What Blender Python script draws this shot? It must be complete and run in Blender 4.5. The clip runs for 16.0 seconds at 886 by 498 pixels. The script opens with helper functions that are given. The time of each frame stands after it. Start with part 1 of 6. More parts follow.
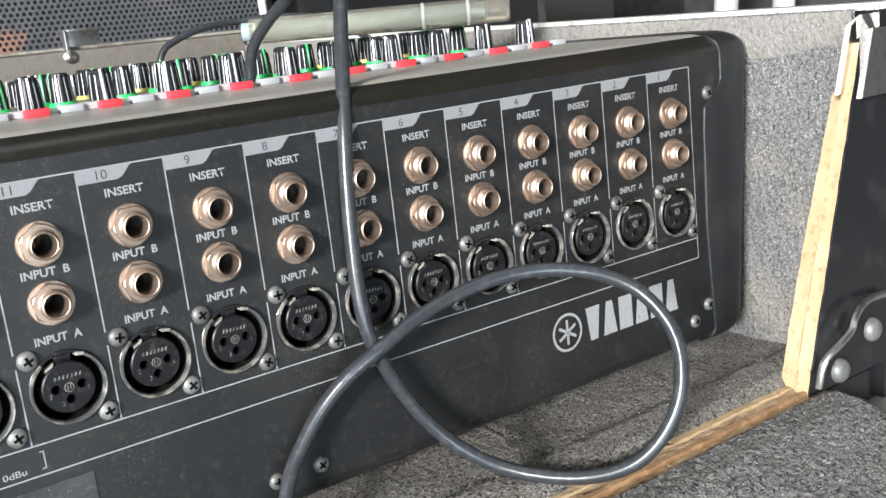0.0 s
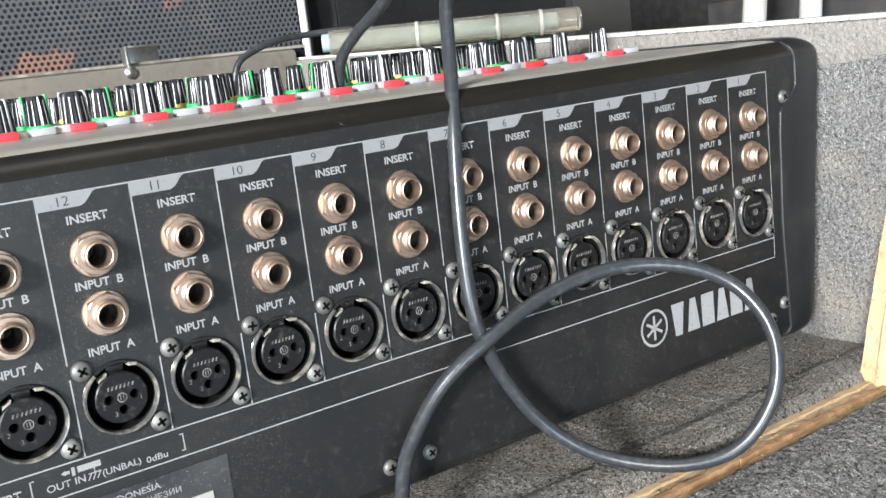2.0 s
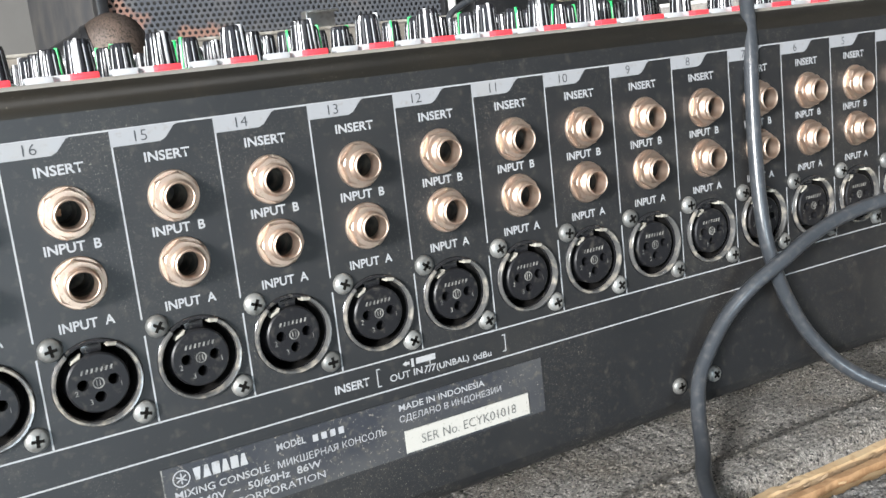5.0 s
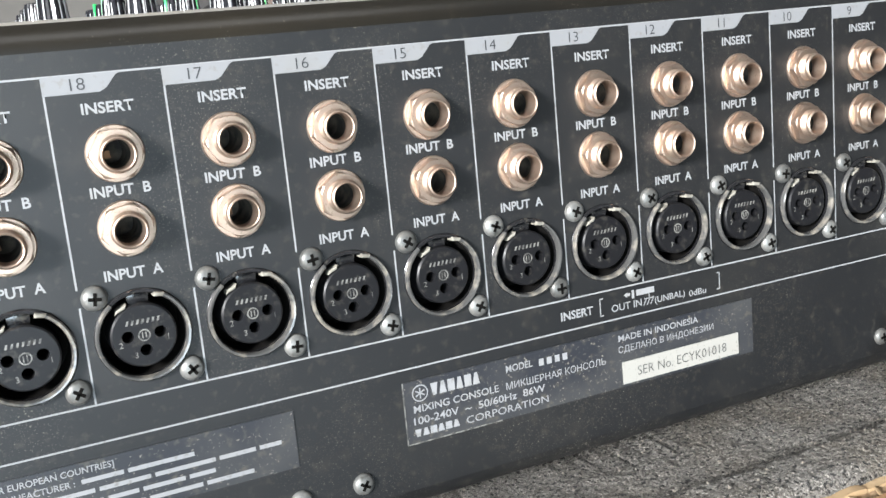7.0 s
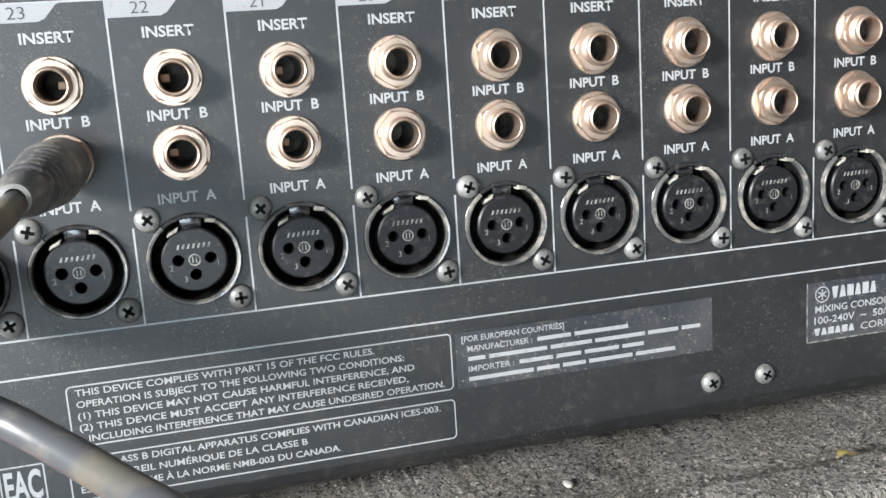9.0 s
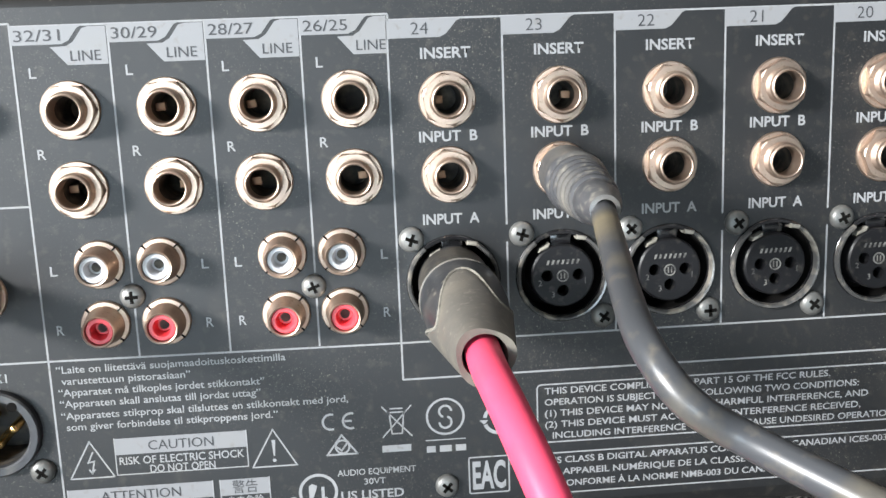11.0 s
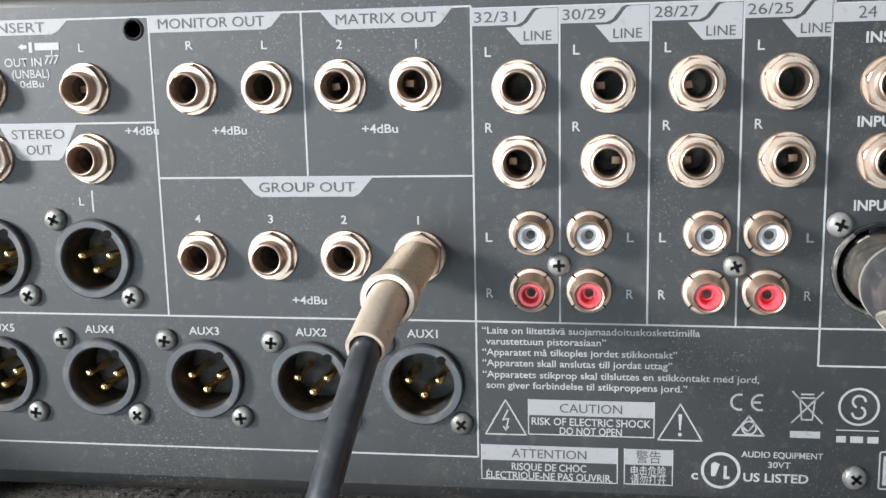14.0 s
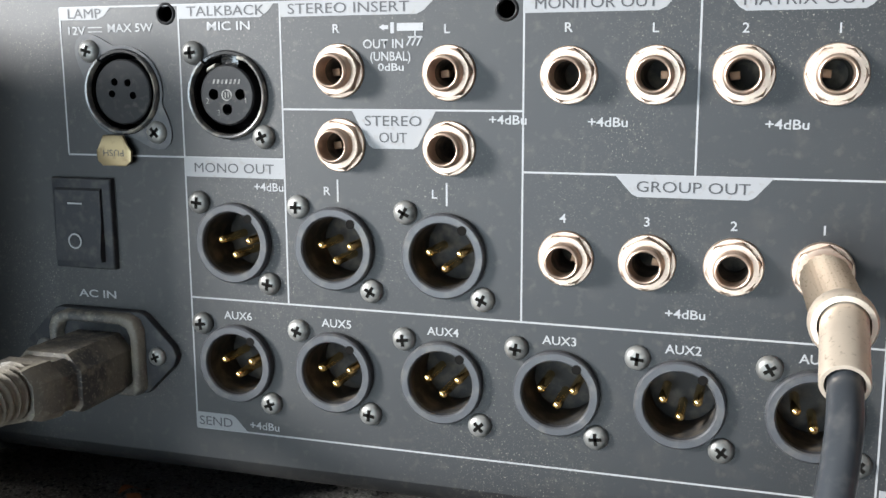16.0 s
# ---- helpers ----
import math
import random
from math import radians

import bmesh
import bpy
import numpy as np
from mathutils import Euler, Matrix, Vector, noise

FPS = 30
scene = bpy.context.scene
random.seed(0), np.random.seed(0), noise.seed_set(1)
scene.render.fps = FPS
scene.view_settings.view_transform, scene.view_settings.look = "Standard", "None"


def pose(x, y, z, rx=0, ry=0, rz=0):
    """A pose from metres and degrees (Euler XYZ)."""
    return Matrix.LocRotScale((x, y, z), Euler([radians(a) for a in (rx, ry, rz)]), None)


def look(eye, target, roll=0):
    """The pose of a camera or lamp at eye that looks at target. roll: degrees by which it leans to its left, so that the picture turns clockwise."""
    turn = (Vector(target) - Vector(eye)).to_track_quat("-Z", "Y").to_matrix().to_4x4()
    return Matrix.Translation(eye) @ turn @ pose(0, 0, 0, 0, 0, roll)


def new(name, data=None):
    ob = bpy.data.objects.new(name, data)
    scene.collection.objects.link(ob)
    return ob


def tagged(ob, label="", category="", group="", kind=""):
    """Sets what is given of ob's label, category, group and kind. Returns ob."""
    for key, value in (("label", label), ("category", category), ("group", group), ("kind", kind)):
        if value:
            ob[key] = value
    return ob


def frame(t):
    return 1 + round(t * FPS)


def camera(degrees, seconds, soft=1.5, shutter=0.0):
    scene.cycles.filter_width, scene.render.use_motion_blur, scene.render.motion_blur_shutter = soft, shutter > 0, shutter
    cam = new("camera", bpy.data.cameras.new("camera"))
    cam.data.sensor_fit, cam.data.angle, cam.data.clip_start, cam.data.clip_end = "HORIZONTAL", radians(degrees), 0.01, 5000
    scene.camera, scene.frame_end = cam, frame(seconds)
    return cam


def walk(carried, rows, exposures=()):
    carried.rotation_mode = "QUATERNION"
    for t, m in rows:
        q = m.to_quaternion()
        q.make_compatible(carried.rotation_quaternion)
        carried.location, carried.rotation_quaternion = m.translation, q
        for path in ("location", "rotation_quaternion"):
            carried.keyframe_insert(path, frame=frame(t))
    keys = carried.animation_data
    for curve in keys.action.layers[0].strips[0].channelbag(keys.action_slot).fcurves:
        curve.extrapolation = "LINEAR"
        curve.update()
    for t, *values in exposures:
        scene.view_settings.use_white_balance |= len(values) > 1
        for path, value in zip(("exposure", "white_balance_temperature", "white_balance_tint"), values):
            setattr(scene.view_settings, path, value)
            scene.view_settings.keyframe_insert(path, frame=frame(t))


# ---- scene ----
cam = camera(48.04, 16.0)
PATH = [
    (0, (-0.36849, -0.3178, 0.1723), (-0.20271, -0.07658, 0.10651), -6.42),
    (0.5, (-0.37566, -0.31703, 0.1697), (-0.20927, -0.07558, 0.10628), -6.66),
    (1, (-0.38693, -0.31576, 0.17065), (-0.22067, -0.07375, 0.10908), -6.79),
    (1.5, (-0.39745, -0.31383, 0.17219), (-0.23206, -0.07101, 0.11149), -6.77),
    (2, (-0.40768, -0.3105, 0.17), (-0.24362, -0.06644, 0.11066), -6.78),
    (2.5, (-0.42474, -0.30717, 0.16483), (-0.26355, -0.0605, 0.10853), -7.02),
    (3, (-0.44257, -0.30302, 0.16359), (-0.28456, -0.05421, 0.10767), -6.91),
    (5.5, (-0.49076, -0.26715, 0.14609), (-0.35147, -0.00776, 0.0885), -6.26),
    (6, (-0.50058, -0.26121, 0.14322), (-0.36573, 0.0004, 0.08508), -6.04),
    (6.5, (-0.51744, -0.25899, 0.14173), (-0.38793, 0.00531, 0.08365), -5.79),
    (7, (-0.5315, -0.25769, 0.13771), (-0.40784, 0.0093, 0.07923), -5.50),
    (7.5, (-0.54895, -0.25719, 0.13419), (-0.43163, 0.01263, 0.07559), -5.19),
    (8, (-0.56636, -0.25947, 0.13528), (-0.46122, 0.01507, 0.07552), -4.74),
    (8.5, (-0.5889, -0.26187, 0.13203), (-0.49667, 0.01748, 0.07318), -4.27),
    (9, (-0.61468, -0.26211, 0.12308), (-0.54, 0.02239, 0.06407), -3.79),
    (9.5, (-0.6479, -0.25726, 0.12275), (-0.58833, 0.03087, 0.06416), -3.08),
    (10, (-0.67207, -0.24764, 0.12719), (-0.62518, 0.04276, 0.06831), -2.61),
    (12.5, (-0.70557, -0.25513, 0.13307), (-0.71708, 0.03964, 0.07849), -2.01),
    (13, (-0.71827, -0.25359, 0.12868), (-0.74058, 0.04097, 0.07637), -1.87),
    (13.5, (-0.72882, -0.25584, 0.12763), (-0.76237, 0.03777, 0.07599), -1.59),
    (14, (-0.74255, -0.26234, 0.12491), (-0.78703, 0.02985, 0.07343), -1.30),
    (14.5, (-0.75825, -0.26756, 0.1216), (-0.81689, 0.02239, 0.07169), -0.98),
    (15, (-0.77108, -0.27126, 0.12405), (-0.84263, 0.01536, 0.07183), -0.89),
    (15.5, (-0.79039, -0.26477, 0.1215), (-0.87206, 0.01947, 0.0711), -0.52),
    (16, (-0.80478, -0.24818, 0.12354), (-0.89429, 0.03335, 0.07129), -0.23),
]
EXPOSURE = ((0.0, 0.52), (5.5, 0.77), (8.5, 0.78), (10.0, 0.56), (12.5, 0.32), (16.0, 0.46))  # the camera's own exposure
walk(cam, [(t, look(eye, target, roll)) for t, eye, target, roll in PATH], EXPOSURE)

# ---- world and light: daylight from the left plus added fill lamps, dim made-up room ----
world = bpy.data.worlds.new("world")
scene.world = world
world.use_nodes = True
wn = world.node_tree.nodes
sky = wn.new("ShaderNodeTexSky")
sky.sky_type, sky.sun_disc = "NISHITA", False
sky.sun_elevation, sky.sun_rotation = radians(48), radians(230)
world.node_tree.links.new(sky.outputs[0], wn["Background"].inputs[0])
wn["Background"].inputs[1].default_value = 0.05


def area(name, m, sx, sy, power, color):
    d = bpy.data.lights.new(name, "AREA")
    d.shape, d.size, d.size_y, d.energy, d.color = "RECTANGLE", sx, sy, power, color
    ob = new(name, d)
    ob.matrix_world = m
    return ob


# added bluish fill, low in front of the panel, for its sheen; no door modelled
area("front_fill", look((-1.55, -3.55, -0.15), (-1.55, 0, -0.15)), 1.8, 1.3, 72, (0.72, 0.88, 1.0))
area("window_daylight", look((-5.7, -3.6, 1.80), (-0.4, 0.0, 0.08)), 1.15, 1.1, 1080, (0.965, 0.975, 0.985))
# unseen fill lamp added under the closed ceiling
area("overhead_fill", look((-0.3, -0.3, 2.45), (-0.3, 0.0, 0.0)), 1.8, 1.2, 6, (0.98, 0.985, 1.0))


# ---- materials ----
def material(name, color, rough=0.5, metal=0.0, noise=(), bump=(), spec=0.5, vary=0.0, coat=0.0, patchy=0):
    """noise: (scale, low, high, colour) layers mixed over the base; bump: (scale, strength, distance)."""
    m = bpy.data.materials.new(name)
    m.use_nodes = True
    t = m.node_tree
    b = t.nodes["Principled BSDF"]
    b.inputs["Roughness"].default_value, b.inputs["Metallic"].default_value = rough, metal
    b.inputs["Specular IOR Level"].default_value = spec
    b.inputs["Coat Weight"].default_value = coat
    co = t.nodes.new("ShaderNodeTexCoord")
    geo = t.nodes.new("ShaderNodeNewGeometry")
    col = t.nodes.new("ShaderNodeRGB")
    col.outputs[0].default_value = (*color, 1)
    out = col.outputs[0]
    patch = None
    if patchy:
        pn = t.nodes.new("ShaderNodeTexNoise")
        pn.inputs["Scale"].default_value, pn.inputs["Detail"].default_value = patchy, 3
        t.links.new(geo.outputs["Position"], pn.inputs["Vector"])
        patch = t.nodes.new("ShaderNodeMapRange")
        patch.inputs["From Min"].default_value, patch.inputs["From Max"].default_value = 0.46, 0.66
        t.links.new(pn.outputs["Fac"], patch.inputs["Value"])
    for scale, lo, hi, c2 in noise:
        n = t.nodes.new("ShaderNodeTexNoise")
        n.inputs["Scale"].default_value, n.inputs["Detail"].default_value = scale, 6
        t.links.new(geo.outputs["Position"], n.inputs["Vector"])
        r = t.nodes.new("ShaderNodeMapRange")
        r.inputs["From Min"].default_value, r.inputs["From Max"].default_value = lo, hi
        t.links.new(n.outputs["Fac"], r.inputs["Value"])
        mix = t.nodes.new("ShaderNodeMix")
        mix.data_type = "RGBA"
        mix.inputs["B"].default_value = (*c2, 1)
        for s in mix.inputs:
            if s.type == "RGBA" and s.name == "A":
                t.links.new(out, s)
            if s.type == "RGBA" and s.name == "B":
                s.default_value = (*c2, 1)
        weight = r.outputs[0]
        if patch and scale > 600:
            mul = t.nodes.new("ShaderNodeMath")
            mul.operation = "MULTIPLY"
            t.links.new(weight, mul.inputs[0])
            t.links.new(patch.outputs[0], mul.inputs[1])
            weight = mul.outputs[0]
        t.links.new(weight, mix.inputs[0])
        out = [s for s in mix.outputs if s.type == "RGBA"][0]
    if vary:
        info = t.nodes.new("ShaderNodeObjectInfo")
        hsv = t.nodes.new("ShaderNodeHueSaturation")
        r = t.nodes.new("ShaderNodeMapRange")
        r.inputs["To Min"].default_value, r.inputs["To Max"].default_value = 1 - vary, 1 + vary
        t.links.new(info.outputs["Random"], r.inputs["Value"])
        t.links.new(r.outputs[0], hsv.inputs["Value"])
        t.links.new(out, hsv.inputs["Color"])
        out = hsv.outputs[0]
    t.links.new(out, b.inputs["Base Color"])
    last = None
    for scale, strength, dist in bump:
        n = t.nodes.new("ShaderNodeTexNoise")
        n.inputs["Scale"].default_value, n.inputs["Detail"].default_value = scale, 4
        t.links.new(geo.outputs["Position"], n.inputs["Vector"])
        bp = t.nodes.new("ShaderNodeBump")
        bp.inputs["Strength"].default_value, bp.inputs["Distance"].default_value = strength, dist
        t.links.new(n.outputs["Fac"], bp.inputs["Height"])
        if last:
            t.links.new(last, bp.inputs["Normal"])
        last = bp.outputs[0]
    if last:
        t.links.new(last, b.inputs["Normal"])
    return m


PANEL = material("panel_black_paint", (0.0056, 0.0059, 0.0065), 0.52,
                 noise=[(24, 0.50, 0.90, (0.014, 0.0135, 0.0125)), (95, 0.58, 0.82, (0.020, 0.018, 0.0155)), (330, 0.56, 0.82, (0.036, 0.032, 0.026)), (720, 0.62, 0.74, (0.050, 0.045, 0.036)), (1200, 0.61, 0.70, (0.115, 0.103, 0.084)), (2400, 0.62, 0.70, (0.18, 0.162, 0.135))],
                 bump=[(2500, 0.12, 0.0003)], spec=0.58, patchy=26)
# broad brown noise stands in for a warm sheen; the fine specks are dust
EDGEM = material("glossy_edge_brown_sheen", (0.0075, 0.0070, 0.0060), 0.30, noise=[(12, 0.35, 1.1, (0.024, 0.019, 0.012)), (260, 0.60, 0.85, (0.022, 0.018, 0.013)), (1300, 0.66, 0.72, (0.16, 0.14, 0.11))], bump=[(2500, 0.1, 0.0003)], spec=0.7, patchy=40)
TOP = material("top_grey_paint", (0.33, 0.315, 0.285), 0.34, noise=[(60, 0.45, 0.7, (0.38, 0.35, 0.30)), (900, 0.62, 0.7, (0.12, 0.11, 0.1))])
PRINT = material("white_print", (0.246, 0.248, 0.252), 0.55, noise=[(700, 0.56, 0.74, (0.16, 0.155, 0.145)), (60, 0.5, 0.75, (0.25, 0.248, 0.24))])
TABPRINT = material("grey_print", (0.195, 0.197, 0.202), 0.5, noise=[(500, 0.58, 0.75, (0.16, 0.15, 0.138)), (50, 0.5, 0.8, (0.195, 0.193, 0.187))])
DARKPRINT = material("dark_print", (0.03, 0.03, 0.033), 0.6)
FADED = material("faded_print", (0.085, 0.083, 0.078), 0.6, noise=[(900, 0.5, 0.65, (0.16, 0.155, 0.145))])
NICKEL = material("champagne_nickel", (0.500, 0.380, 0.303), 0.48, 1.0, noise=[(300, 0.5, 0.8, (0.53, 0.43, 0.33)), (1500, 0.60, 0.74, (0.30, 0.235, 0.17))], bump=[(1200, 0.1, 0.0002)], vary=0.14)
BRASS = material("contact_brass", (0.26, 0.16, 0.10), 0.55, 0.6)
WORNEDGE = material("worn_white_edge", (0.58, 0.565, 0.53), 0.6, noise=[(60, 0.45, 0.7, (0.42, 0.40, 0.37)), (400, 0.58, 0.7, (0.25, 0.23, 0.2))])
DUSTEDGE = material("dusty_edge_strip", (0.36, 0.335, 0.29), 0.7, noise=[(9, 0.46, 0.56, (0.19, 0.17, 0.14)), (70, 0.5, 0.7, (0.42, 0.40, 0.36)), (400, 0.56, 0.7, (0.22, 0.2, 0.17))])
GOLD = material("gold_pin", (0.95, 0.66, 0.27), 0.2, 1.0)
BLACK = material("black_plastic", (0.011, 0.011, 0.012), 0.36, noise=[(420, 0.55, 0.78, (0.04, 0.037, 0.032))], bump=[(900, 0.08, 0.0003)])
SHELL = material("black_metal_shell", (0.011, 0.011, 0.012), 0.2, noise=[(350, 0.60, 0.78, (0.07, 0.065, 0.055))], coat=0.3)
INSERTM = material("insert_plastic", (0.008, 0.008, 0.009), 0.40, noise=[(500, 0.56, 0.78, (0.040, 0.037, 0.032))], spec=0.25)
MARK = material("worn_mark", (0.17, 0.165, 0.15), 0.5, noise=[(600, 0.45, 0.6, (0.06, 0.058, 0.054))])
# black rim coloured paler than the shell, for its gloss highlights
RIMM = material("highlit_black_rim", (0.060, 0.059, 0.057), 0.24, noise=[(250, 0.48, 0.70, (0.20, 0.18, 0.15))], coat=0.4)
MATTE = material("matte_black_plastic", (0.020, 0.021, 0.024), 0.6, noise=[(300, 0.5, 0.75, (0.05, 0.048, 0.044))], spec=0.3)
PLUGGREY = material("grey_moulded_plastic", (0.060, 0.061, 0.065), 0.36, noise=[(70, 0.44, 0.66, (0.14, 0.132, 0.118)), (500, 0.54, 0.74, (0.21, 0.195, 0.165))])
RINGM = material("grey_shell", (0.035, 0.036, 0.040), 0.42, noise=[(260, 0.5, 0.75, (0.075, 0.072, 0.066))], bump=[(1500, 0.1, 0.0002)])
# near-black put in for the shade inside grooves, slots and recesses
VOID = material("recess_shade", (0.006, 0.0055, 0.005), 0.9, spec=0.08)
CUPM = material("dark_socket_cup", (0.012, 0.011, 0.010), 0.7, noise=[(220, 0.46, 0.72, (0.075, 0.060, 0.045))])
DUSTY = material("dusty_bore", (0.022, 0.019, 0.016), 0.8, noise=[(250, 0.42, 0.7, (0.12, 0.10, 0.075))])
STEEL = material("screw_steel", (0.15, 0.15, 0.142), 0.45, 0.45, noise=[(600, 0.5, 0.7, (0.22, 0.21, 0.19)), (300, 0.57, 0.72, (0.06, 0.06, 0.055))], vary=0.3)
WHITEP = material("white_plastic", (0.42, 0.42, 0.43), 0.4, noise=[(300, 0.5, 0.8, (0.33, 0.31, 0.28))])
# pale tone for the highlights on the knobs' black flutes
RIBGLINT = material("rib_highlight", (0.45, 0.46, 0.47), 0.35)
TABGOLD = material("gold_tab", (0.30, 0.235, 0.135), 0.45, 0.85, noise=[(500, 0.5, 0.75, (0.20, 0.15, 0.085))])
PLUGNICKEL = material("knurled_nickel", (0.54, 0.44, 0.335), 0.42, 0.9, noise=[(60, 0.45, 0.7, (0.50, 0.42, 0.32)), (1200, 0.58, 0.72, (0.30, 0.24, 0.17))])
SATIN = material("satin_nickel", (0.72, 0.61, 0.49), 0.42, 0.75, noise=[(90, 0.45, 0.75, (0.60, 0.50, 0.40)), (900, 0.60, 0.74, (0.40, 0.31, 0.22))], bump=[(900, 0.06, 0.0002)])
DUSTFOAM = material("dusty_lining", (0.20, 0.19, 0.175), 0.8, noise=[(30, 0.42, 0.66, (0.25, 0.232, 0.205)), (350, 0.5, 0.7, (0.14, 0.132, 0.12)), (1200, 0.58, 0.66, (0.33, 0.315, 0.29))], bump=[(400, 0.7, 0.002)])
FRONTLINE = material("matted_brown_lining", (0.165, 0.148, 0.125), 0.85, noise=[(10, 0.42, 0.66, (0.21, 0.185, 0.15)), (120, 0.5, 0.75, (0.135, 0.12, 0.10))], bump=[(250, 0.35, 0.0015)])
REDP = material("red_plastic", (0.72, 0.045, 0.06), 0.38, noise=[(300, 0.5, 0.8, (0.45, 0.05, 0.05))])
GREENP = material("green_plastic", (0.02, 0.46, 0.11), 0.4)
GREYP = material("grey_plastic", (0.34, 0.35, 0.36), 0.45)
YELLOWP = material("yellow_plastic", (0.62, 0.56, 0.12), 0.45)
CAPM = material("satin_black_moulding", (0.010, 0.0105, 0.0115), 0.42, noise=[(40, 0.5, 0.8, (0.024, 0.023, 0.021)), (900, 0.64, 0.74, (0.09, 0.08, 0.066))], bump=[(2500, 0.1, 0.0003)])
KNOB = material("knob_black", (0.014, 0.014, 0.016), 0.2, noise=[(300, 0.55, 0.8, (0.04, 0.04, 0.04))])
PLATE = material("label_plate", (0.020, 0.022, 0.027), 0.40, noise=[(25, 0.45, 0.75, (0.055, 0.055, 0.054)), (400, 0.56, 0.74, (0.07, 0.065, 0.056)), (1300, 0.64, 0.72, (0.2, 0.18, 0.15))])
STICKER = material("white_sticker", (0.31, 0.30, 0.27), 0.5, noise=[(80, 0.5, 0.8, (0.30, 0.285, 0.255)), (900, 0.6, 0.72, (0.2, 0.185, 0.16))])
FOAM = material("grey_foam_carpet", (0.145, 0.146, 0.147), 0.6, noise=[(500, 0.42, 0.62, (0.26, 0.258, 0.254)), (30, 0.46, 0.7, (0.27, 0.25, 0.215)), (1500, 0.57, 0.63, (0.50, 0.48, 0.45)), (650, 0.58, 0.66, (0.08, 0.078, 0.075))],
                bump=[(420, 1.0, 0.0045), (1200, 0.9, 0.0018)], spec=0.6)
DKFOAM = material("dark_foam_carpet", (0.145, 0.142, 0.137), 0.7, noise=[(450, 0.44, 0.62, (0.24, 0.23, 0.215)), (1300, 0.57, 0.63, (0.46, 0.44, 0.40)), (600, 0.56, 0.62, (0.025, 0.025, 0.025))],
                  bump=[(400, 1.0, 0.006), (1200, 0.9, 0.002)], spec=0.5)
PLY = material("raw_plywood", (0.42, 0.295, 0.165), 0.75, noise=[(60, 0.42, 0.65, (0.47, 0.35, 0.21)), (250, 0.56, 0.72, (0.29, 0.18, 0.09))], bump=[(300, 0.4, 0.001)])
SPLINT = material("splintered_wood", (0.36, 0.25, 0.15), 0.8, noise=[(90, 0.42, 0.65, (0.46, 0.34, 0.22)), (600, 0.55, 0.7, (0.2, 0.125, 0.07))], bump=[(500, 0.6, 0.001)], vary=0.3)
FLOORFOAM = material("dusty_floor_foam", (0.21, 0.198, 0.180), 0.72, noise=[(480, 0.43, 0.60, (0.27, 0.252, 0.228)), (30, 0.44, 0.68, (0.19, 0.168, 0.136)), (1300, 0.56, 0.62, (0.46, 0.43, 0.39)), (620, 0.56, 0.62, (0.03, 0.029, 0.028))],
                     bump=[(400, 1.0, 0.007), (1100, 1.0, 0.003)], spec=0.6)
PLYDK = material("dark_ply_layer", (0.27, 0.155, 0.075), 0.8, noise=[(200, 0.45, 0.65, (0.40, 0.25, 0.13))], bump=[(400, 0.5, 0.001)])
LAMINATE = material("black_laminate", (0.012, 0.012, 0.013), 0.2, noise=[(60, 0.55, 0.8, (0.03, 0.03, 0.03))])
ALU = material("brushed_aluminium", (0.62, 0.61, 0.59), 0.34, 1.0, noise=[(200, 0.5, 0.75, (0.42, 0.40, 0.38))], bump=[(300, 0.15, 0.0005)])
CABLE = material("black_rubber_cable", (0.026, 0.029, 0.033), 0.30, noise=[(350, 0.52, 0.75, (0.055, 0.055, 0.055))], bump=[(900, 0.1, 0.0003)])
GREYCABLE = material("dusty_grey_cable", (0.050, 0.052, 0.056), 0.36, noise=[(34, 0.50, 0.66, (0.17, 0.14, 0.085)), (300, 0.58, 0.75, (0.10, 0.09, 0.075))])
PINKCABLE = material("pink_red_cable", (0.78, 0.07, 0.14), 0.42, noise=[(120, 0.5, 0.8, (0.62, 0.06, 0.11))])
RUBBER = material("grey_rubber_boot", (0.105, 0.097, 0.084), 0.55, noise=[(110, 0.42, 0.70, (0.155, 0.14, 0.113)), (700, 0.58, 0.75, (0.20, 0.18, 0.15))], bump=[(800, 0.15, 0.0004)])
BOOTEDGE = material("worn_boot_edge", (0.24, 0.225, 0.19), 0.6, noise=[(400, 0.45, 0.65, (0.12, 0.11, 0.09))])
SLEEVE = material("scuffed_black_sleeve", (0.030, 0.031, 0.034), 0.30, noise=[(130, 0.50, 0.74, (0.075, 0.072, 0.066)), (900, 0.61, 0.72, (0.15, 0.135, 0.115))])
DUSTRUB = material("dusty_black_rubber", (0.022, 0.022, 0.023), 0.55, noise=[(70, 0.46, 0.72, (0.095, 0.083, 0.064)), (420, 0.52, 0.72, (0.12, 0.105, 0.082))], bump=[(600, 0.3, 0.0006)])
DUSTPLUG = material("dust_caked_rubber", (0.050, 0.048, 0.046), 0.6, noise=[(45, 0.40, 0.62, (0.17, 0.15, 0.118)), (300, 0.48, 0.68, (0.17, 0.15, 0.118)), (1200, 0.58, 0.7, (0.22, 0.2, 0.16))], bump=[(350, 0.5, 0.0008)])
WALLM = material("plaster_wall", (0.15, 0.145, 0.135), 0.9, noise=[(3, 0.4, 0.7, (0.11, 0.105, 0.10))])
DARKM = material("dark_fabric", (0.03, 0.03, 0.032), 0.8, noise=[(20, 0.4, 0.7, (0.06, 0.055, 0.05))])
MESHHEAD = material("brown_wire_mesh", (0.10, 0.075, 0.062), 0.5, 0.5, noise=[(60, 0.45, 0.7, (0.16, 0.11, 0.085)), (900, 0.5, 0.6, (0.03, 0.025, 0.02))], bump=[(1500, 0.5, 0.001)])
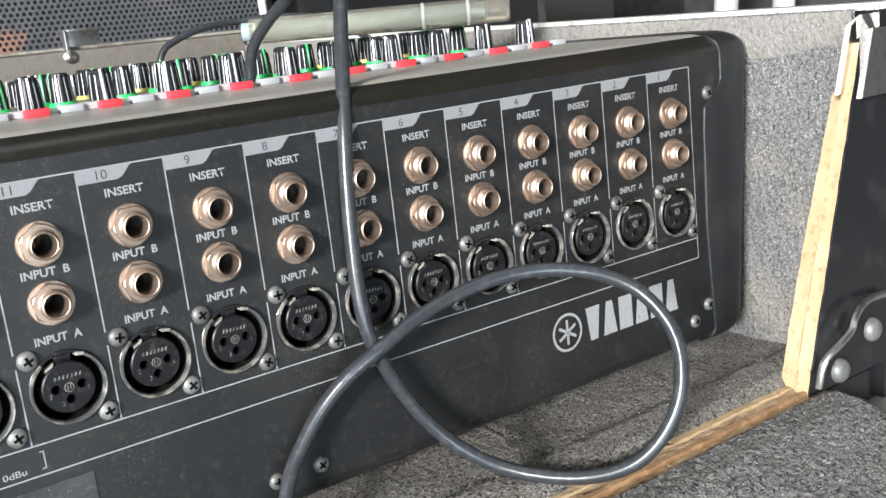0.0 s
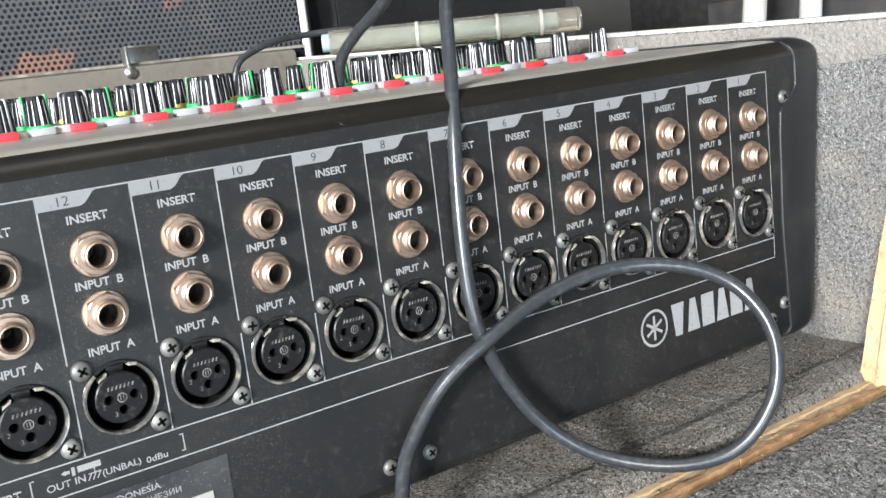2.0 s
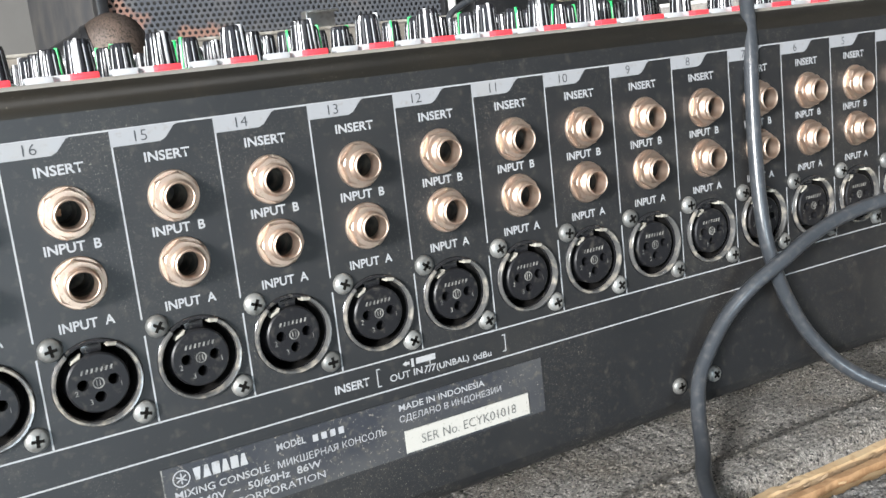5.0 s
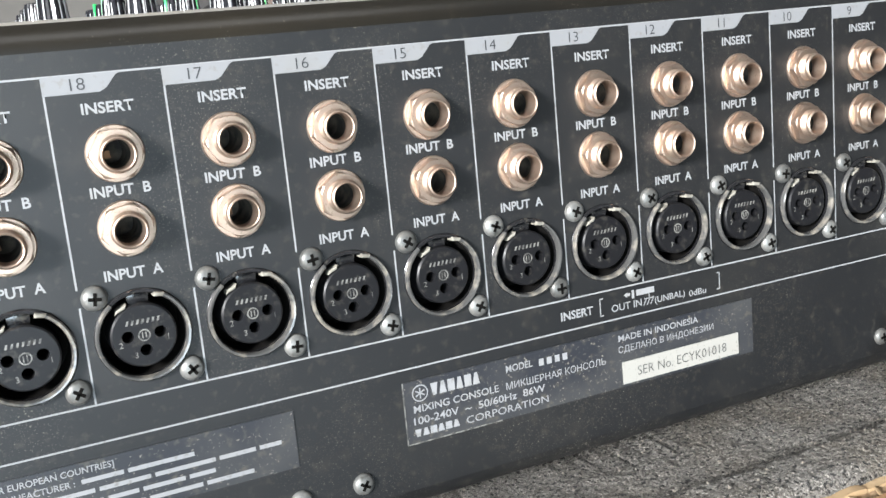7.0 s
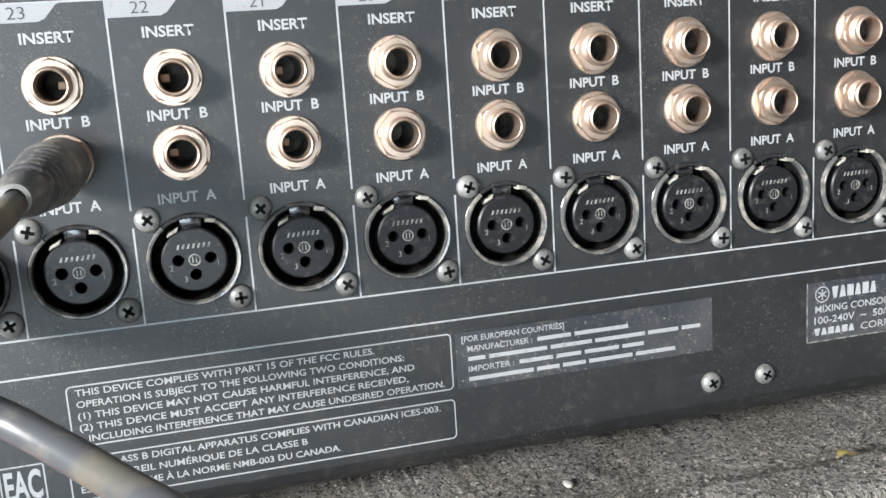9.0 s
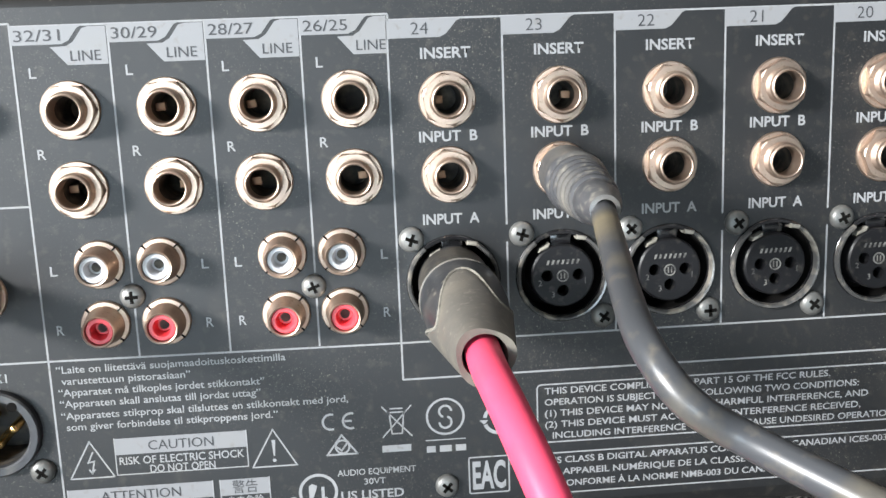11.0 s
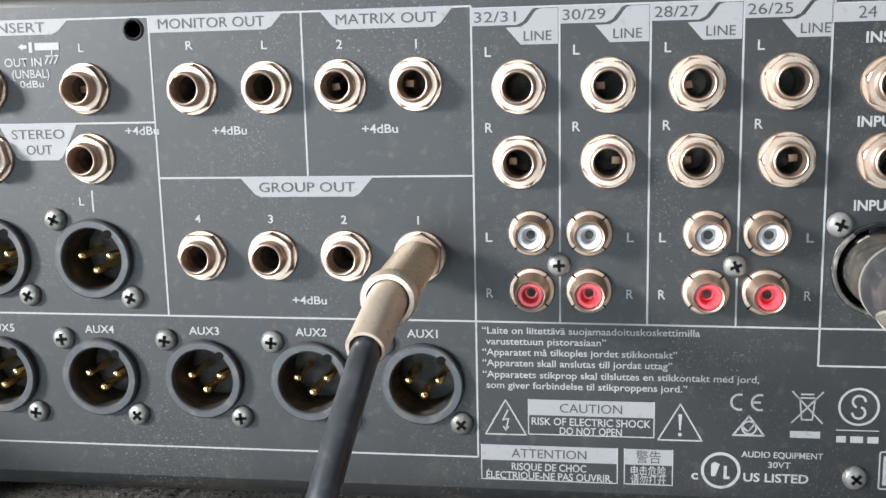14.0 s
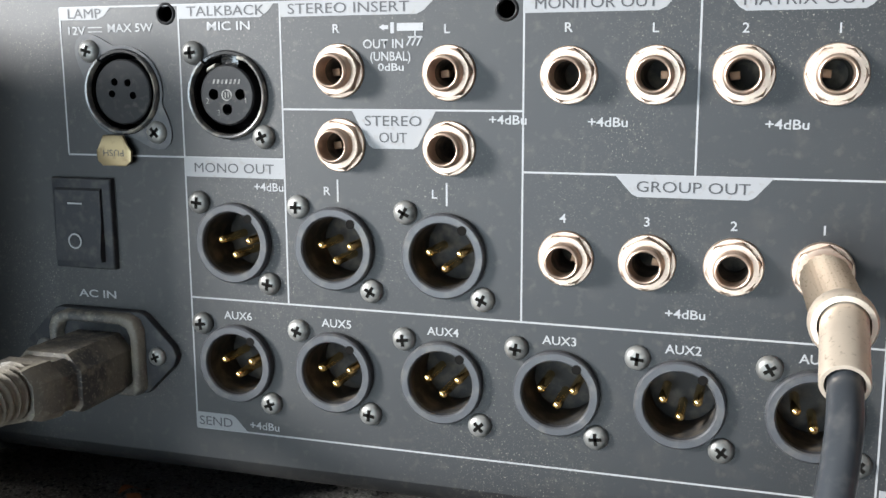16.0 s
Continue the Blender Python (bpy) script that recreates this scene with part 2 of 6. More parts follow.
GRILLE = material("painted_grille", (0.085, 0.090, 0.100), 0.55, 0.2, noise=[(30, 0.5, 0.7, (0.12, 0.118, 0.12)), (11, 0.575, 0.615, (0.26, 0.15, 0.115))])
LEAF = material("dry_leaf", (0.45, 0.36, 0.10), 0.7)
LEAFBR = material("brown_leaf", (0.32, 0.12, 0.045), 0.7)


# ---- helpers for parts ----
OUT = Matrix.Rotation(radians(90), 4, "X")  # local z comes out of the rear panel, local y is up


def mesh_of(name, bm, mat, smooth=40):
    me = bpy.data.meshes.new(name)
    bmesh.ops.recalc_face_normals(bm, faces=bm.faces[:])
    bm.to_mesh(me)
    bm.free()
    if mat:
        me.materials.append(mat)
    if smooth:
        me.shade_smooth()
        me.set_sharp_from_angle(angle=radians(smooth))
    return me


def place(name, me, parent=None, m=None, label=""):
    ob = new(name, me)
    if parent:
        ob.parent = parent
    if m is not None:
        ob.matrix_local = m
    if label:
        ob["label"] = label
    return ob


def part(name, bm, mat, parent=None, label="", m=None, smooth=40):
    return place(name, mesh_of(name, bm, mat, smooth), parent, m, label)


def thing(name, label, category, at=(0, 0, 0), kind="", group=""):
    ob = new(name)
    ob.location = at
    ob.empty_display_size = 0.02
    return tagged(ob, label, category, group, kind)


def at(x, z, y=0.0):
    """On the rear panel, facing out of it."""
    return Matrix.Translation((x, y, z)) @ OUT


def lathe(bm, profile, n=32, a0=0.0, a1=360.0, capend=False, axis=Matrix()):
    """Turns (radius, height) pairs round local z."""
    full = a1 - a0 >= 359.9
    rings = []
    steps = n if full else n + 1
    for r, h in profile:
        if r < 1e-6:
            rings.append([bm.verts.new(axis @ Vector((0, 0, h)))])
        else:
            rings.append([bm.verts.new(axis @ Vector((r * math.cos(a), r * math.sin(a), h))) for a in
                          (radians(a0 + (a1 - a0) * i / n) for i in range(steps))])
    for a, b in zip(rings, rings[1:]):
        for i in range(n):
            j = (i + 1) % steps if full else i + 1
            if j >= steps and not full:
                continue
            if len(a) == 1 and len(b) == 1:
                continue
            if len(a) == 1:
                bm.faces.new((a[0], b[i], b[j]))
            elif len(b) == 1:
                bm.faces.new((a[i], a[j], b[0]))
            else:
                bm.faces.new((a[i], a[j], b[j], b[i]))
    if not full and capend:
        for i in (0, steps - 1):
            bm.faces.new([r[i] for r in rings])
    return bm


def box(bm, x0, x1, y0, y1, z0, z1, bevel=0.0, seg=2):
    c = Matrix.Translation(((x0 + x1) / 2, (y0 + y1) / 2, (z0 + z1) / 2)) @ Matrix.Diagonal((abs(x1 - x0), abs(y1 - y0), abs(z1 - z0), 1))
    r = bmesh.ops.create_cube(bm, size=1, matrix=c)
    if bevel:
        es = list({e for v in r["verts"] for e in v.link_edges})
        bmesh.ops.bevel(bm, geom=es, offset=bevel, segments=seg, affect="EDGES", profile=0.5)
    return bm


def prism(bm, outline, z0, z1, bevel=0.0, axis=Matrix()):
    """A closed (x, y) outline extruded along local z."""
    lo = [bm.verts.new(axis @ Vector((x, y, z0))) for x, y in outline]
    hi = [bm.verts.new(axis @ Vector((x, y, z1))) for x, y in outline]
    n = len(outline)
    bm.faces.new(lo[::-1])
    top = bm.faces.new(hi)
    for i in range(n):
        bm.faces.new((lo[i], lo[(i + 1) % n], hi[(i + 1) % n], hi[i]))
    if bevel:
        bmesh.ops.bevel(bm, geom=list(top.edges), offset=bevel, segments=2, affect="EDGES", profile=0.5)
    return bm


def circle(x, y, r, n=24, a=0.0):
    return [(x + r * math.cos(a + 2 * math.pi * i / n), y + r * math.sin(a + 2 * math.pi * i / n)) for i in range(n)]


def drilled(bm, outline, holes, z, depth, n=24):
    """A flat plate at height z with round holes (x, y, r) whose walls go down by depth."""
    from mathutils.geometry import delaunay_2d_cdt
    pts, edges = list(outline), []
    edges += [(i, (i + 1) % len(outline)) for i in range(len(outline))]
    for x, y, r in holes:
        s = len(pts)
        pts += circle(x, y, r, n)
        edges += [(s + i, s + (i + 1) % n) for i in range(n)]
    k = 100.0
    vs, _, fs, *_ = delaunay_2d_cdt([Vector((x * k, y * k)) for x, y in pts], edges, [], 1, 1e-6)
    bv = [bm.verts.new((v.x / k, v.y / k, z)) for v in vs]
    for f in fs:
        cx, cy = sum(vs[i].x for i in f) / len(f) / k, sum(vs[i].y for i in f) / len(f) / k
        if not any((cx - x) ** 2 + (cy - y) ** 2 < r * r for x, y, r in holes):
            bm.faces.new([bv[i] for i in f])
    for x, y, r in holes:
        c = circle(x, y, r, n)
        a, b = [bm.verts.new((*q, z)) for q in c], [bm.verts.new((*q, z - depth)) for q in c]
        for i in range(n):
            bm.faces.new((a[i], a[(i + 1) % n], b[(i + 1) % n], b[i]))
    bmesh.ops.remove_doubles(bm, verts=bm.verts[:], dist=1e-6)
    return bm


def curve_points(pts, steps=10):
    """A smooth line through the points (Catmull-Rom)."""
    p = [Vector(q) for q in pts]
    p = [p[0] * 2 - p[1]] + p + [p[-1] * 2 - p[-2]]
    out = []
    for i in range(1, len(p) - 2):
        for s in range(steps):
            t = s / steps
            out.append(0.5 * (2 * p[i] + (p[i + 1] - p[i - 1]) * t + (2 * p[i - 1] - 5 * p[i] + 4 * p[i + 1] - p[i + 2]) * t * t
                              + (3 * p[i] - p[i - 1] - 3 * p[i + 1] + p[i + 2]) * t ** 3))
    out.append(p[-2])
    return out


def sweep(bm, pts, radius, n=14, steps=10):
    line = curve_points(pts, steps)
    up, rings = Vector((0.3, 0.2, 1)), []
    for i, c in enumerate(line):
        d = (line[min(i + 1, len(line) - 1)] - line[max(i - 1, 0)]).normalized()
        side = (up - d * up.dot(d)).normalized()
        up = side
        other = d.cross(side)
        r = radius(i / (len(line) - 1)) if callable(radius) else radius
        rings.append([bm.verts.new(c + (side * math.cos(a) + other * math.sin(a)) * r) for a in (2 * math.pi * k / n for k in range(n))])
    for a, b in zip(rings, rings[1:]):
        for k in range(n):
            bm.faces.new((a[k], a[(k + 1) % n], b[(k + 1) % n], b[k]))
    bm.faces.new(rings[0][::-1])
    bm.faces.new(rings[-1])
    return bm


TEXTS = {}


def letter_mesh(body, mat, bold):
    key = (body, mat.name, bold)
    if key not in TEXTS:
        cu = bpy.data.curves.new("letters", "FONT")
        cu.body, cu.size, cu.align_x, cu.offset, cu.resolution_u = body, 1.0, "CENTER", bold, 3
        tmp = bpy.data.objects.new("letters", cu)
        me = bpy.data.meshes.new_from_object(tmp)
        me.name = "printed_text"
        bpy.data.objects.remove(tmp)
        me.materials.clear()
        me.materials.append(mat)
        xs = [v.co.x for v in me.vertices] or [0, 1]
        TEXTS[key] = (me, min(xs), max(xs))
    return TEXTS[key]


def text(body, x, z, w, cap, parent, mat=None, bold=0.012, y=-0.00015, left=False, name="printed_text"):
    """Flat lettering on the panel: centre x (or left edge), baseline middle z, total width w and capital height cap."""
    me, lo, hi = letter_mesh(body, mat or PRINT, bold)
    sz = cap / 0.70
    sx = w / (hi - lo) if w else sz * 1.08
    w = sx * (hi - lo)
    ox = (x + w / 2 if left else x) - sx * (hi + lo) / 2
    return place(name, me, parent, Matrix.Translation((ox, y, z - cap / 2)) @ OUT @ Matrix.Diagonal((sx, sz, 1, 1)))


def flat(outline, parent, mat=None, y=-0.0001, name="printed_line"):
    """A printed patch on the panel from (x, z) corners."""
    bm = bmesh.new()
    bm.faces.new([bm.verts.new((x, 0, z)) for x, z in outline])
    return part(name, bm, mat or PRINT, parent, m=Matrix.Translation((0, y, 0)), smooth=0)


def hline(x0, x1, z, parent, w=0.0005):
    return flat([(x0, z - w / 2), (x1, z - w / 2), (x1, z + w / 2), (x0, z + w / 2)], parent)


def vline(x, z0, z1, parent, w=0.0005):
    return flat([(x - w / 2, z0), (x + w / 2, z0), (x + w / 2, z1), (x - w / 2, z1)], parent)


def rbox(x0, x1, z0, z1, parent, w=0.0004, r=0.0012):
    """A printed frame with rounded corners."""
    def ring(d):
        pts = []
        for cx, cz, a in ((x1 - r, z1 - r, 0), (x0 + r, z1 - r, 90), (x0 + r, z0 + r, 180), (x1 - r, z0 + r, 270)):
            pts += [(cx + (r + d) * math.cos(radians(a + i * 22.5)), cz + (r + d) * math.sin(radians(a + i * 22.5))) for i in range(5)]
        return pts
    bm = bmesh.new()
    a = [bm.verts.new((x, 0, z)) for x, z in ring(w / 2)]
    b = [bm.verts.new((x, 0, z)) for x, z in ring(-w / 2)]
    for i in range(len(a)):
        j = (i + 1) % len(a)
        bm.faces.new((a[i], a[j], b[j], b[i]))
    return part("printed_frame", bm, PRINT, parent, m=Matrix.Translation((0, -0.0001, 0)), smooth=0)


def ringprint(x, z, r, w, parent, n=32, a0=0.0, a1=360.0, mat=None):
    bm = bmesh.new()
    lathe(bm, [(r - w / 2, 0), (r + w / 2, 0)], n, a0, a1)
    return part("printed_ring", bm, mat or PRINT, parent, m=at(x, z, -0.00012), smooth=0)


def strokes(lines, w, parent, y=-0.00015, mat=None, name="printed_symbol"):
    """One printed symbol made of straight strokes ((x, z), (x, z))."""
    bm = bmesh.new()
    for (x0, z0), (x1, z1) in lines:
        d = Vector((x1 - x0, z1 - z0)).normalized() * w / 2
        q = [(x0 - d.y - d.x, z0 + d.x - d.y), (x1 - d.y + d.x, z1 + d.x + d.y), (x1 + d.y + d.x, z1 - d.x + d.y), (x0 + d.y - d.x, z0 - d.x - d.y)]
        bm.faces.new([bm.verts.new((a, 0, b)) for a, b in q])
    return part(name, bm, mat or PRINT, parent, m=Matrix.Translation((0, y, 0)), smooth=0)


# ---- the room, unseen and made up: plain, closed, open sides where the daylight enters ----
# grey level of floor and ground set to bounce fill light upward
CONCRETE = material("worn_concrete", (0.34, 0.335, 0.32), 0.85, noise=[(2, 0.4, 0.7, (0.27, 0.265, 0.25)), (14, 0.45, 0.7, (0.38, 0.375, 0.36))])


def slab(name, x0, x1, y0, y1, z0, z1, mat, label, category):
    bm = bmesh.new()
    box(bm, x0, x1, y0, y1, z0, z1)
    return tagged(part(name, bm, mat, smooth=0), label, category, kind="structure")


slab("floor", -4.2, 3.2, -3.7, 3.2, -0.9, -0.8, CONCRETE, "unseen worn grey concrete floor under the table, bounces fill upward", "floor")
slab("ground", -40, 40, -60, -3.7, -0.95, -0.85, CONCRETE, "unseen worn grey concrete ground outside the open front side", "ground")
slab("ceiling", -4.2, 3.2, -3.7, 3.2, 2.5, 2.6, WALLM, "unseen plain ceiling, made up to close the room", "ceiling")
# unseen east and south walls, dark so the panel reflects little
slab("wall_east", 3.1, 3.2, -3.6, 3.1, -0.8, 2.5, DARKM, "unseen dark side wall, made up to keep reflections dark", "wall")
slab("wall_north", -4.2, 3.2, 3.1, 3.2, -0.8, 2.5, WALLM, "plain plaster wall behind the loudspeaker", "wall")
slab("wall_south", -0.25, 3.2, -3.7, -3.6, -0.8, 2.5, DARKM, "unseen dark wall beside the open front side, made up to keep reflections dark", "wall")
slab("wall_west", -4.2, -4.1, 1.0, 3.1, -0.8, 2.5, WALLM, "unseen plain plaster wall beside the open left side, made up", "wall")

P = 0.0285  # width of a channel strip
NCH = 24
# ---- mixing console ----
console = thing("mixing_console", "large black mixing console with rows of nickel and black sockets", "mixer")


def ch(k):
    return -(k - 0.5) * P


JACKS = []  # (x, z)
for k in range(1, NCH + 1):
    JACKS += [(ch(k), 0.1205), (ch(k), 0.1016)]
STX = (-0.7615, -0.7385, -0.7163, -0.6938)
for x in STX:
    JACKS += [(x, 0.1216), (x, 0.1021)]
JACKS += [(-0.9125, 0.1242), (-0.8818, 0.1236), (-0.9125, 0.1046), (-0.8818, 0.1042)]
JACKS += [(x, 0.1229) for x in (-0.8507, -0.8295, -0.8091, -0.7887)]
JACKS += [(x, 0.0767) for x in (-0.8507, -0.8302, -0.8094, -0.7889)]
XF = [(ch(k), 0.0738) for k in range(1, NCH + 1)] + [(-0.9460, 0.1178), (-0.9799, 0.1186)]
XM = [(x, 0.0408) for x in (-0.9463, -0.9156, -0.8839, -0.8524, -0.8208, -0.7888)] + [(-0.9457, 0.0763), (-0.9147, 0.0761), (-0.8832, 0.0757)]
RCA = [(x, z) for x in (-0.7585, -0.7433, -0.7131, -0.6981) for z in (0.0832, 0.0677)]
HOLES = [(x, z, 0.0048) for x, z in JACKS] + [(x, z, 0.0115) for x, z in XF] + [(x, z, 0.0112) for x, z in XM] + [(x, z, 0.0036) for x, z in RCA]
HOLES += [(-0.8667, 0.1393, 0.0023), (-0.9648, 0.1402, 0.0023)]

X0, X1 = -1.0500, 0.0235
bm = bmesh.new()
drilled(bm, [(X0, 0.0105), (X1, 0.0105), (X1, 0.1462), (X0, 0.1462)], HOLES, 0.0, 0.0015)
rear = part("rear_panel", bm, PANEL, console, "black painted rear panel with white print", at(0, 0), smooth=0)

# rounded upper edge, top deck and rounded lower edge, one cross section each
def profile_sheet(name, prof, mat, x0, x1, label=""):
    bm = bmesh.new()
    a = [bm.verts.new((x0, y, z)) for y, z in prof]
    b = [bm.verts.new((x1, y, z)) for y, z in prof]
    for i in range(len(prof) - 1):
        bm.faces.new((a[i], a[i + 1], b[i + 1], b[i]))
    return part(name, bm, mat, console, label, smooth=60)


edge = [(0.0, 0.1462), (0.0002, 0.1476), (0.0009, 0.1491), (0.0022, 0.1506), (0.0042, 0.1521), (0.0068, 0.1533), (0.0100, 0.1541), (0.0140, 0.1545), (0.019, 0.1546)]
profile_sheet("upper_edge", edge[:6], EDGEM, X0, 0.0215, "rounded black upper edge with dust specks and a painted brown sheen")
# grey starts on the roll, in place of the bright reflection on its black paint
profile_sheet("top_deck", [(0.0068, 0.1533), (0.0100, 0.1541), (0.0140, 0.1545), (0.019, 0.1546), (0.10, 0.1548), (0.23, 0.1548), (0.40, 0.124), (0.53, 0.088)], TOP, X0, 0.0300, "grey painted control deck, its front strip a painted reflection on the edge")
low = [(0.0, 0.0105), (0.0005, 0.0082), (0.0018, 0.0062), (0.0040, 0.0048), (0.0070, 0.0042), (0.05, 0.0042), (0.53, 0.0042)]
profile_sheet("bottom_pan", low, PANEL, X0, X1, "black folded bottom edge")
bm = bmesh.new()
box(bm, X0, 0.033, 0.526, 0.532, 0.0045, 0.09)
part("front_lip", bm, BLACK, console)
# moulded end caps: a stepped seam on the rear, a rounded corner, the side running back under the deck
SEAM = ((0.0030, 0.0030), (0.0040, 0.0072), (0.0090, 0.0092), (0.0280, 0.0082), (0.0630, 0.0066), (0.1090, 0.0080), (0.1195, 0.0090), (0.1220, 0.0112), (0.1285, 0.0196), (0.1320, 0.0218), (0.1440, 0.0218), (0.1505, 0.0202), (0.1560, 0.0165))
BACK = ((0.0, 0.53), (0.088, 0.53), (0.124, 0.40), (0.1540, 0.235), (0.1562, 0.22))


def along(table, v):
    for (a, p), (b, q) in zip(table, table[1:]):
        if v <= b:
            return p + (q - p) * max(0.0, v - a) / (b - a)
    return table[-1][1]


def end_cap(flip):
    bm = bmesh.new()
    roll = [(z, y) for y, z in edge]
    zs = [0.0032 + 0.0012 * i for i in range(10)] + [0.0155 + 0.0030 * i for i in range(34)] + [0.1185 + 0.0011 * i for i in range(26)] + [0.1475 + 0.0006 * i for i in range(13)] + [0.1552]
    rings = []
    for z in zs:
        side = 0.0360 + (z - 0.021) * 0.0905
        side -= 0.014 * (1 - math.sqrt(max(0.0, 1 - (max(0.0, z - 0.1412) / 0.014) ** 2)))
        side -= 0.013 * (1 - math.sqrt(max(0.0, 1 - (max(0.0, 0.0160 - z) / 0.0130) ** 2)))
        inner = min(along(SEAM, z), side - 0.002)
        y0 = along(roll, z - 0.0006) - 0.0011 if z > 0.1462 else -0.0011
        y0 += 0.006 * (1 - math.sqrt(max(0.0, 1 - (max(0.0, 0.0095 - z) / 0.0065) ** 2)))
        r = min(0.0100, side - inner - 0.001)
        sec = [(inner, y0 + 0.0035), (inner, y0 + 0.0006), (inner + 0.0002, y0 + 0.0002), (inner + 0.0006, y0)]
        sec += [(side - r + r * math.sin(radians(a)), y0 + r - r * math.cos(radians(a))) for a in range(0, 91, 10)]
        back = max(along(BACK, z), y0 + r + 0.002)
        sec += [(side, back), (inner, back)]
        rings.append([bm.verts.new((X0 + X1 - x if flip else x, y, z)) for x, y in sec])
    n = len(rings[0])
    for a, b in zip(rings, rings[1:]):
        for i in range(n):
            bm.faces.new((a[i], a[(i + 1) % n], b[(i + 1) % n], b[i]))
    bm.faces.new(rings[0])
    bm.faces.new(rings[-1])
    part("end_cap", bm, CAPM, console, "black moulded end cap with rounded corner and stepped seam", smooth=45)


end_cap(False)
end_cap(True)


# ---- sockets ----
def jack_meshes():
    washer = bmesh.new()
    lathe(washer, [(4.9e-3, 0), (7.2e-3, 0), (7.2e-3, 0.6e-3), (6.95e-3, 0.95e-3), (4.9e-3, 1.0e-3)], 36)
    nut = bmesh.new()
    rings = []
    for cap, h in ((9, 0.9), (9, 2.3), (6.45, 2.85), (6.05, 3.1), (4.5, 3.15)):
        ring = []
        for i in range(36):
            flat_r = min(5.95 / math.cos(radians((i * 10) % 60 - 30)), 6.8, cap)
            ring.append(nut.verts.new((flat_r * 1e-3 * math.cos(radians(i * 10)), flat_r * 1e-3 * math.sin(radians(i * 10)), h * 1e-3)))
        rings.append(ring)
    for a, b in zip(rings, rings[1:]):
        for i in range(36):
            nut.faces.new((a[i], a[(i + 1) % 36], b[(i + 1) % 36], b[i]))
    barrel = bmesh.new()
    thread = []
    for k in range(5):
        thread += [(4.72e-3, (3.1 + k * 0.5) * 1e-3), (4.52e-3, (3.35 + k * 0.5) * 1e-3)]
    lathe(barrel, thread + [(4.6e-3, 5.6e-3), (4.5e-3, 6.2e-3), (4.25e-3, 6.6e-3), (4.0e-3, 6.7e-3), (3.75e-3, 6.55e-3), (3.6e-3, 6.1e-3), (3.6e-3, 1.0e-3)], 36)
    bore = bmesh.new()
    lathe(bore, [(3.6e-3, 1.0e-3), (3.5e-3, -13e-3), (0, -13e-3)], 24)
    contact = bmesh.new()
    box(contact, -3.2e-3, -0.9e-3, -1.0e-3, 1.0e-3, -3.4e-3, -2.7e-3, 0.2e-3)
    box(contact, -3.4e-3, -1.6e-3, -0.9e-3, 0.9e-3, -9e-3, -3.0e-3, 0.2e-3)
    return (mesh_of("jack_washer", washer, NICKEL), mesh_of("nut", nut, NICKEL, 22), mesh_of("barrel", barrel, NICKEL),
            mesh_of("bore", bore, DUSTY), mesh_of("contact", contact, BRASS))


JM = jack_meshes()
rng = random.Random(5)
for x, z in JACKS:
    j = place("jack_socket", JM[0], console, at(x, z, -0.00005))
    place("nut", JM[1], j, Matrix.Rotation(rng.uniform(0, 1.05), 4, "Z"))
    place("barrel", JM[2], j)
    place("bore", JM[3], j)
    if rng.random() < 0.7:
        place("contact", JM[4], j, Matrix.Rotation(rng.choice((0.0, 0.0, 0.1, 0.2, 3.1)) + rng.uniform(-0.12, 0.12), 4, "Z"))


def screw_meshes():
    head = bmesh.new()
    lathe(head, [(3.25e-3, 0), (3.3e-3, 0.5e-3), (3.0e-3, 1.2e-3), (2.3e-3, 1.75e-3), (1.2e-3, 2.0e-3), (0, 2.05e-3)], 24)
    # raised near-black bars in place of the shaded cross recess
    cross = bmesh.new()
    for a in (0, math.pi / 2):
        bmesh.ops.create_cube(cross, size=1, matrix=Matrix.Rotation(a, 4, "Z") @ Matrix.Translation((0, 0, 1.78e-3)) @ Matrix.Diagonal((3.3e-3, 0.9e-3, 0.70e-3, 1)))
    return mesh_of("screw", head, STEEL), mesh_of("cross_recess", cross, VOID, 0)


SM = screw_meshes()


def screw(x, z, s=1.0, parent=None):
    o = place("screw", SM[0], parent or console, at(x, z, -0.0001) @ Matrix.Rotation(rng.uniform(0, 3), 4, "Z") @ Matrix.Scale(s, 4))
    place("cross_recess", SM[1], o)
    return o


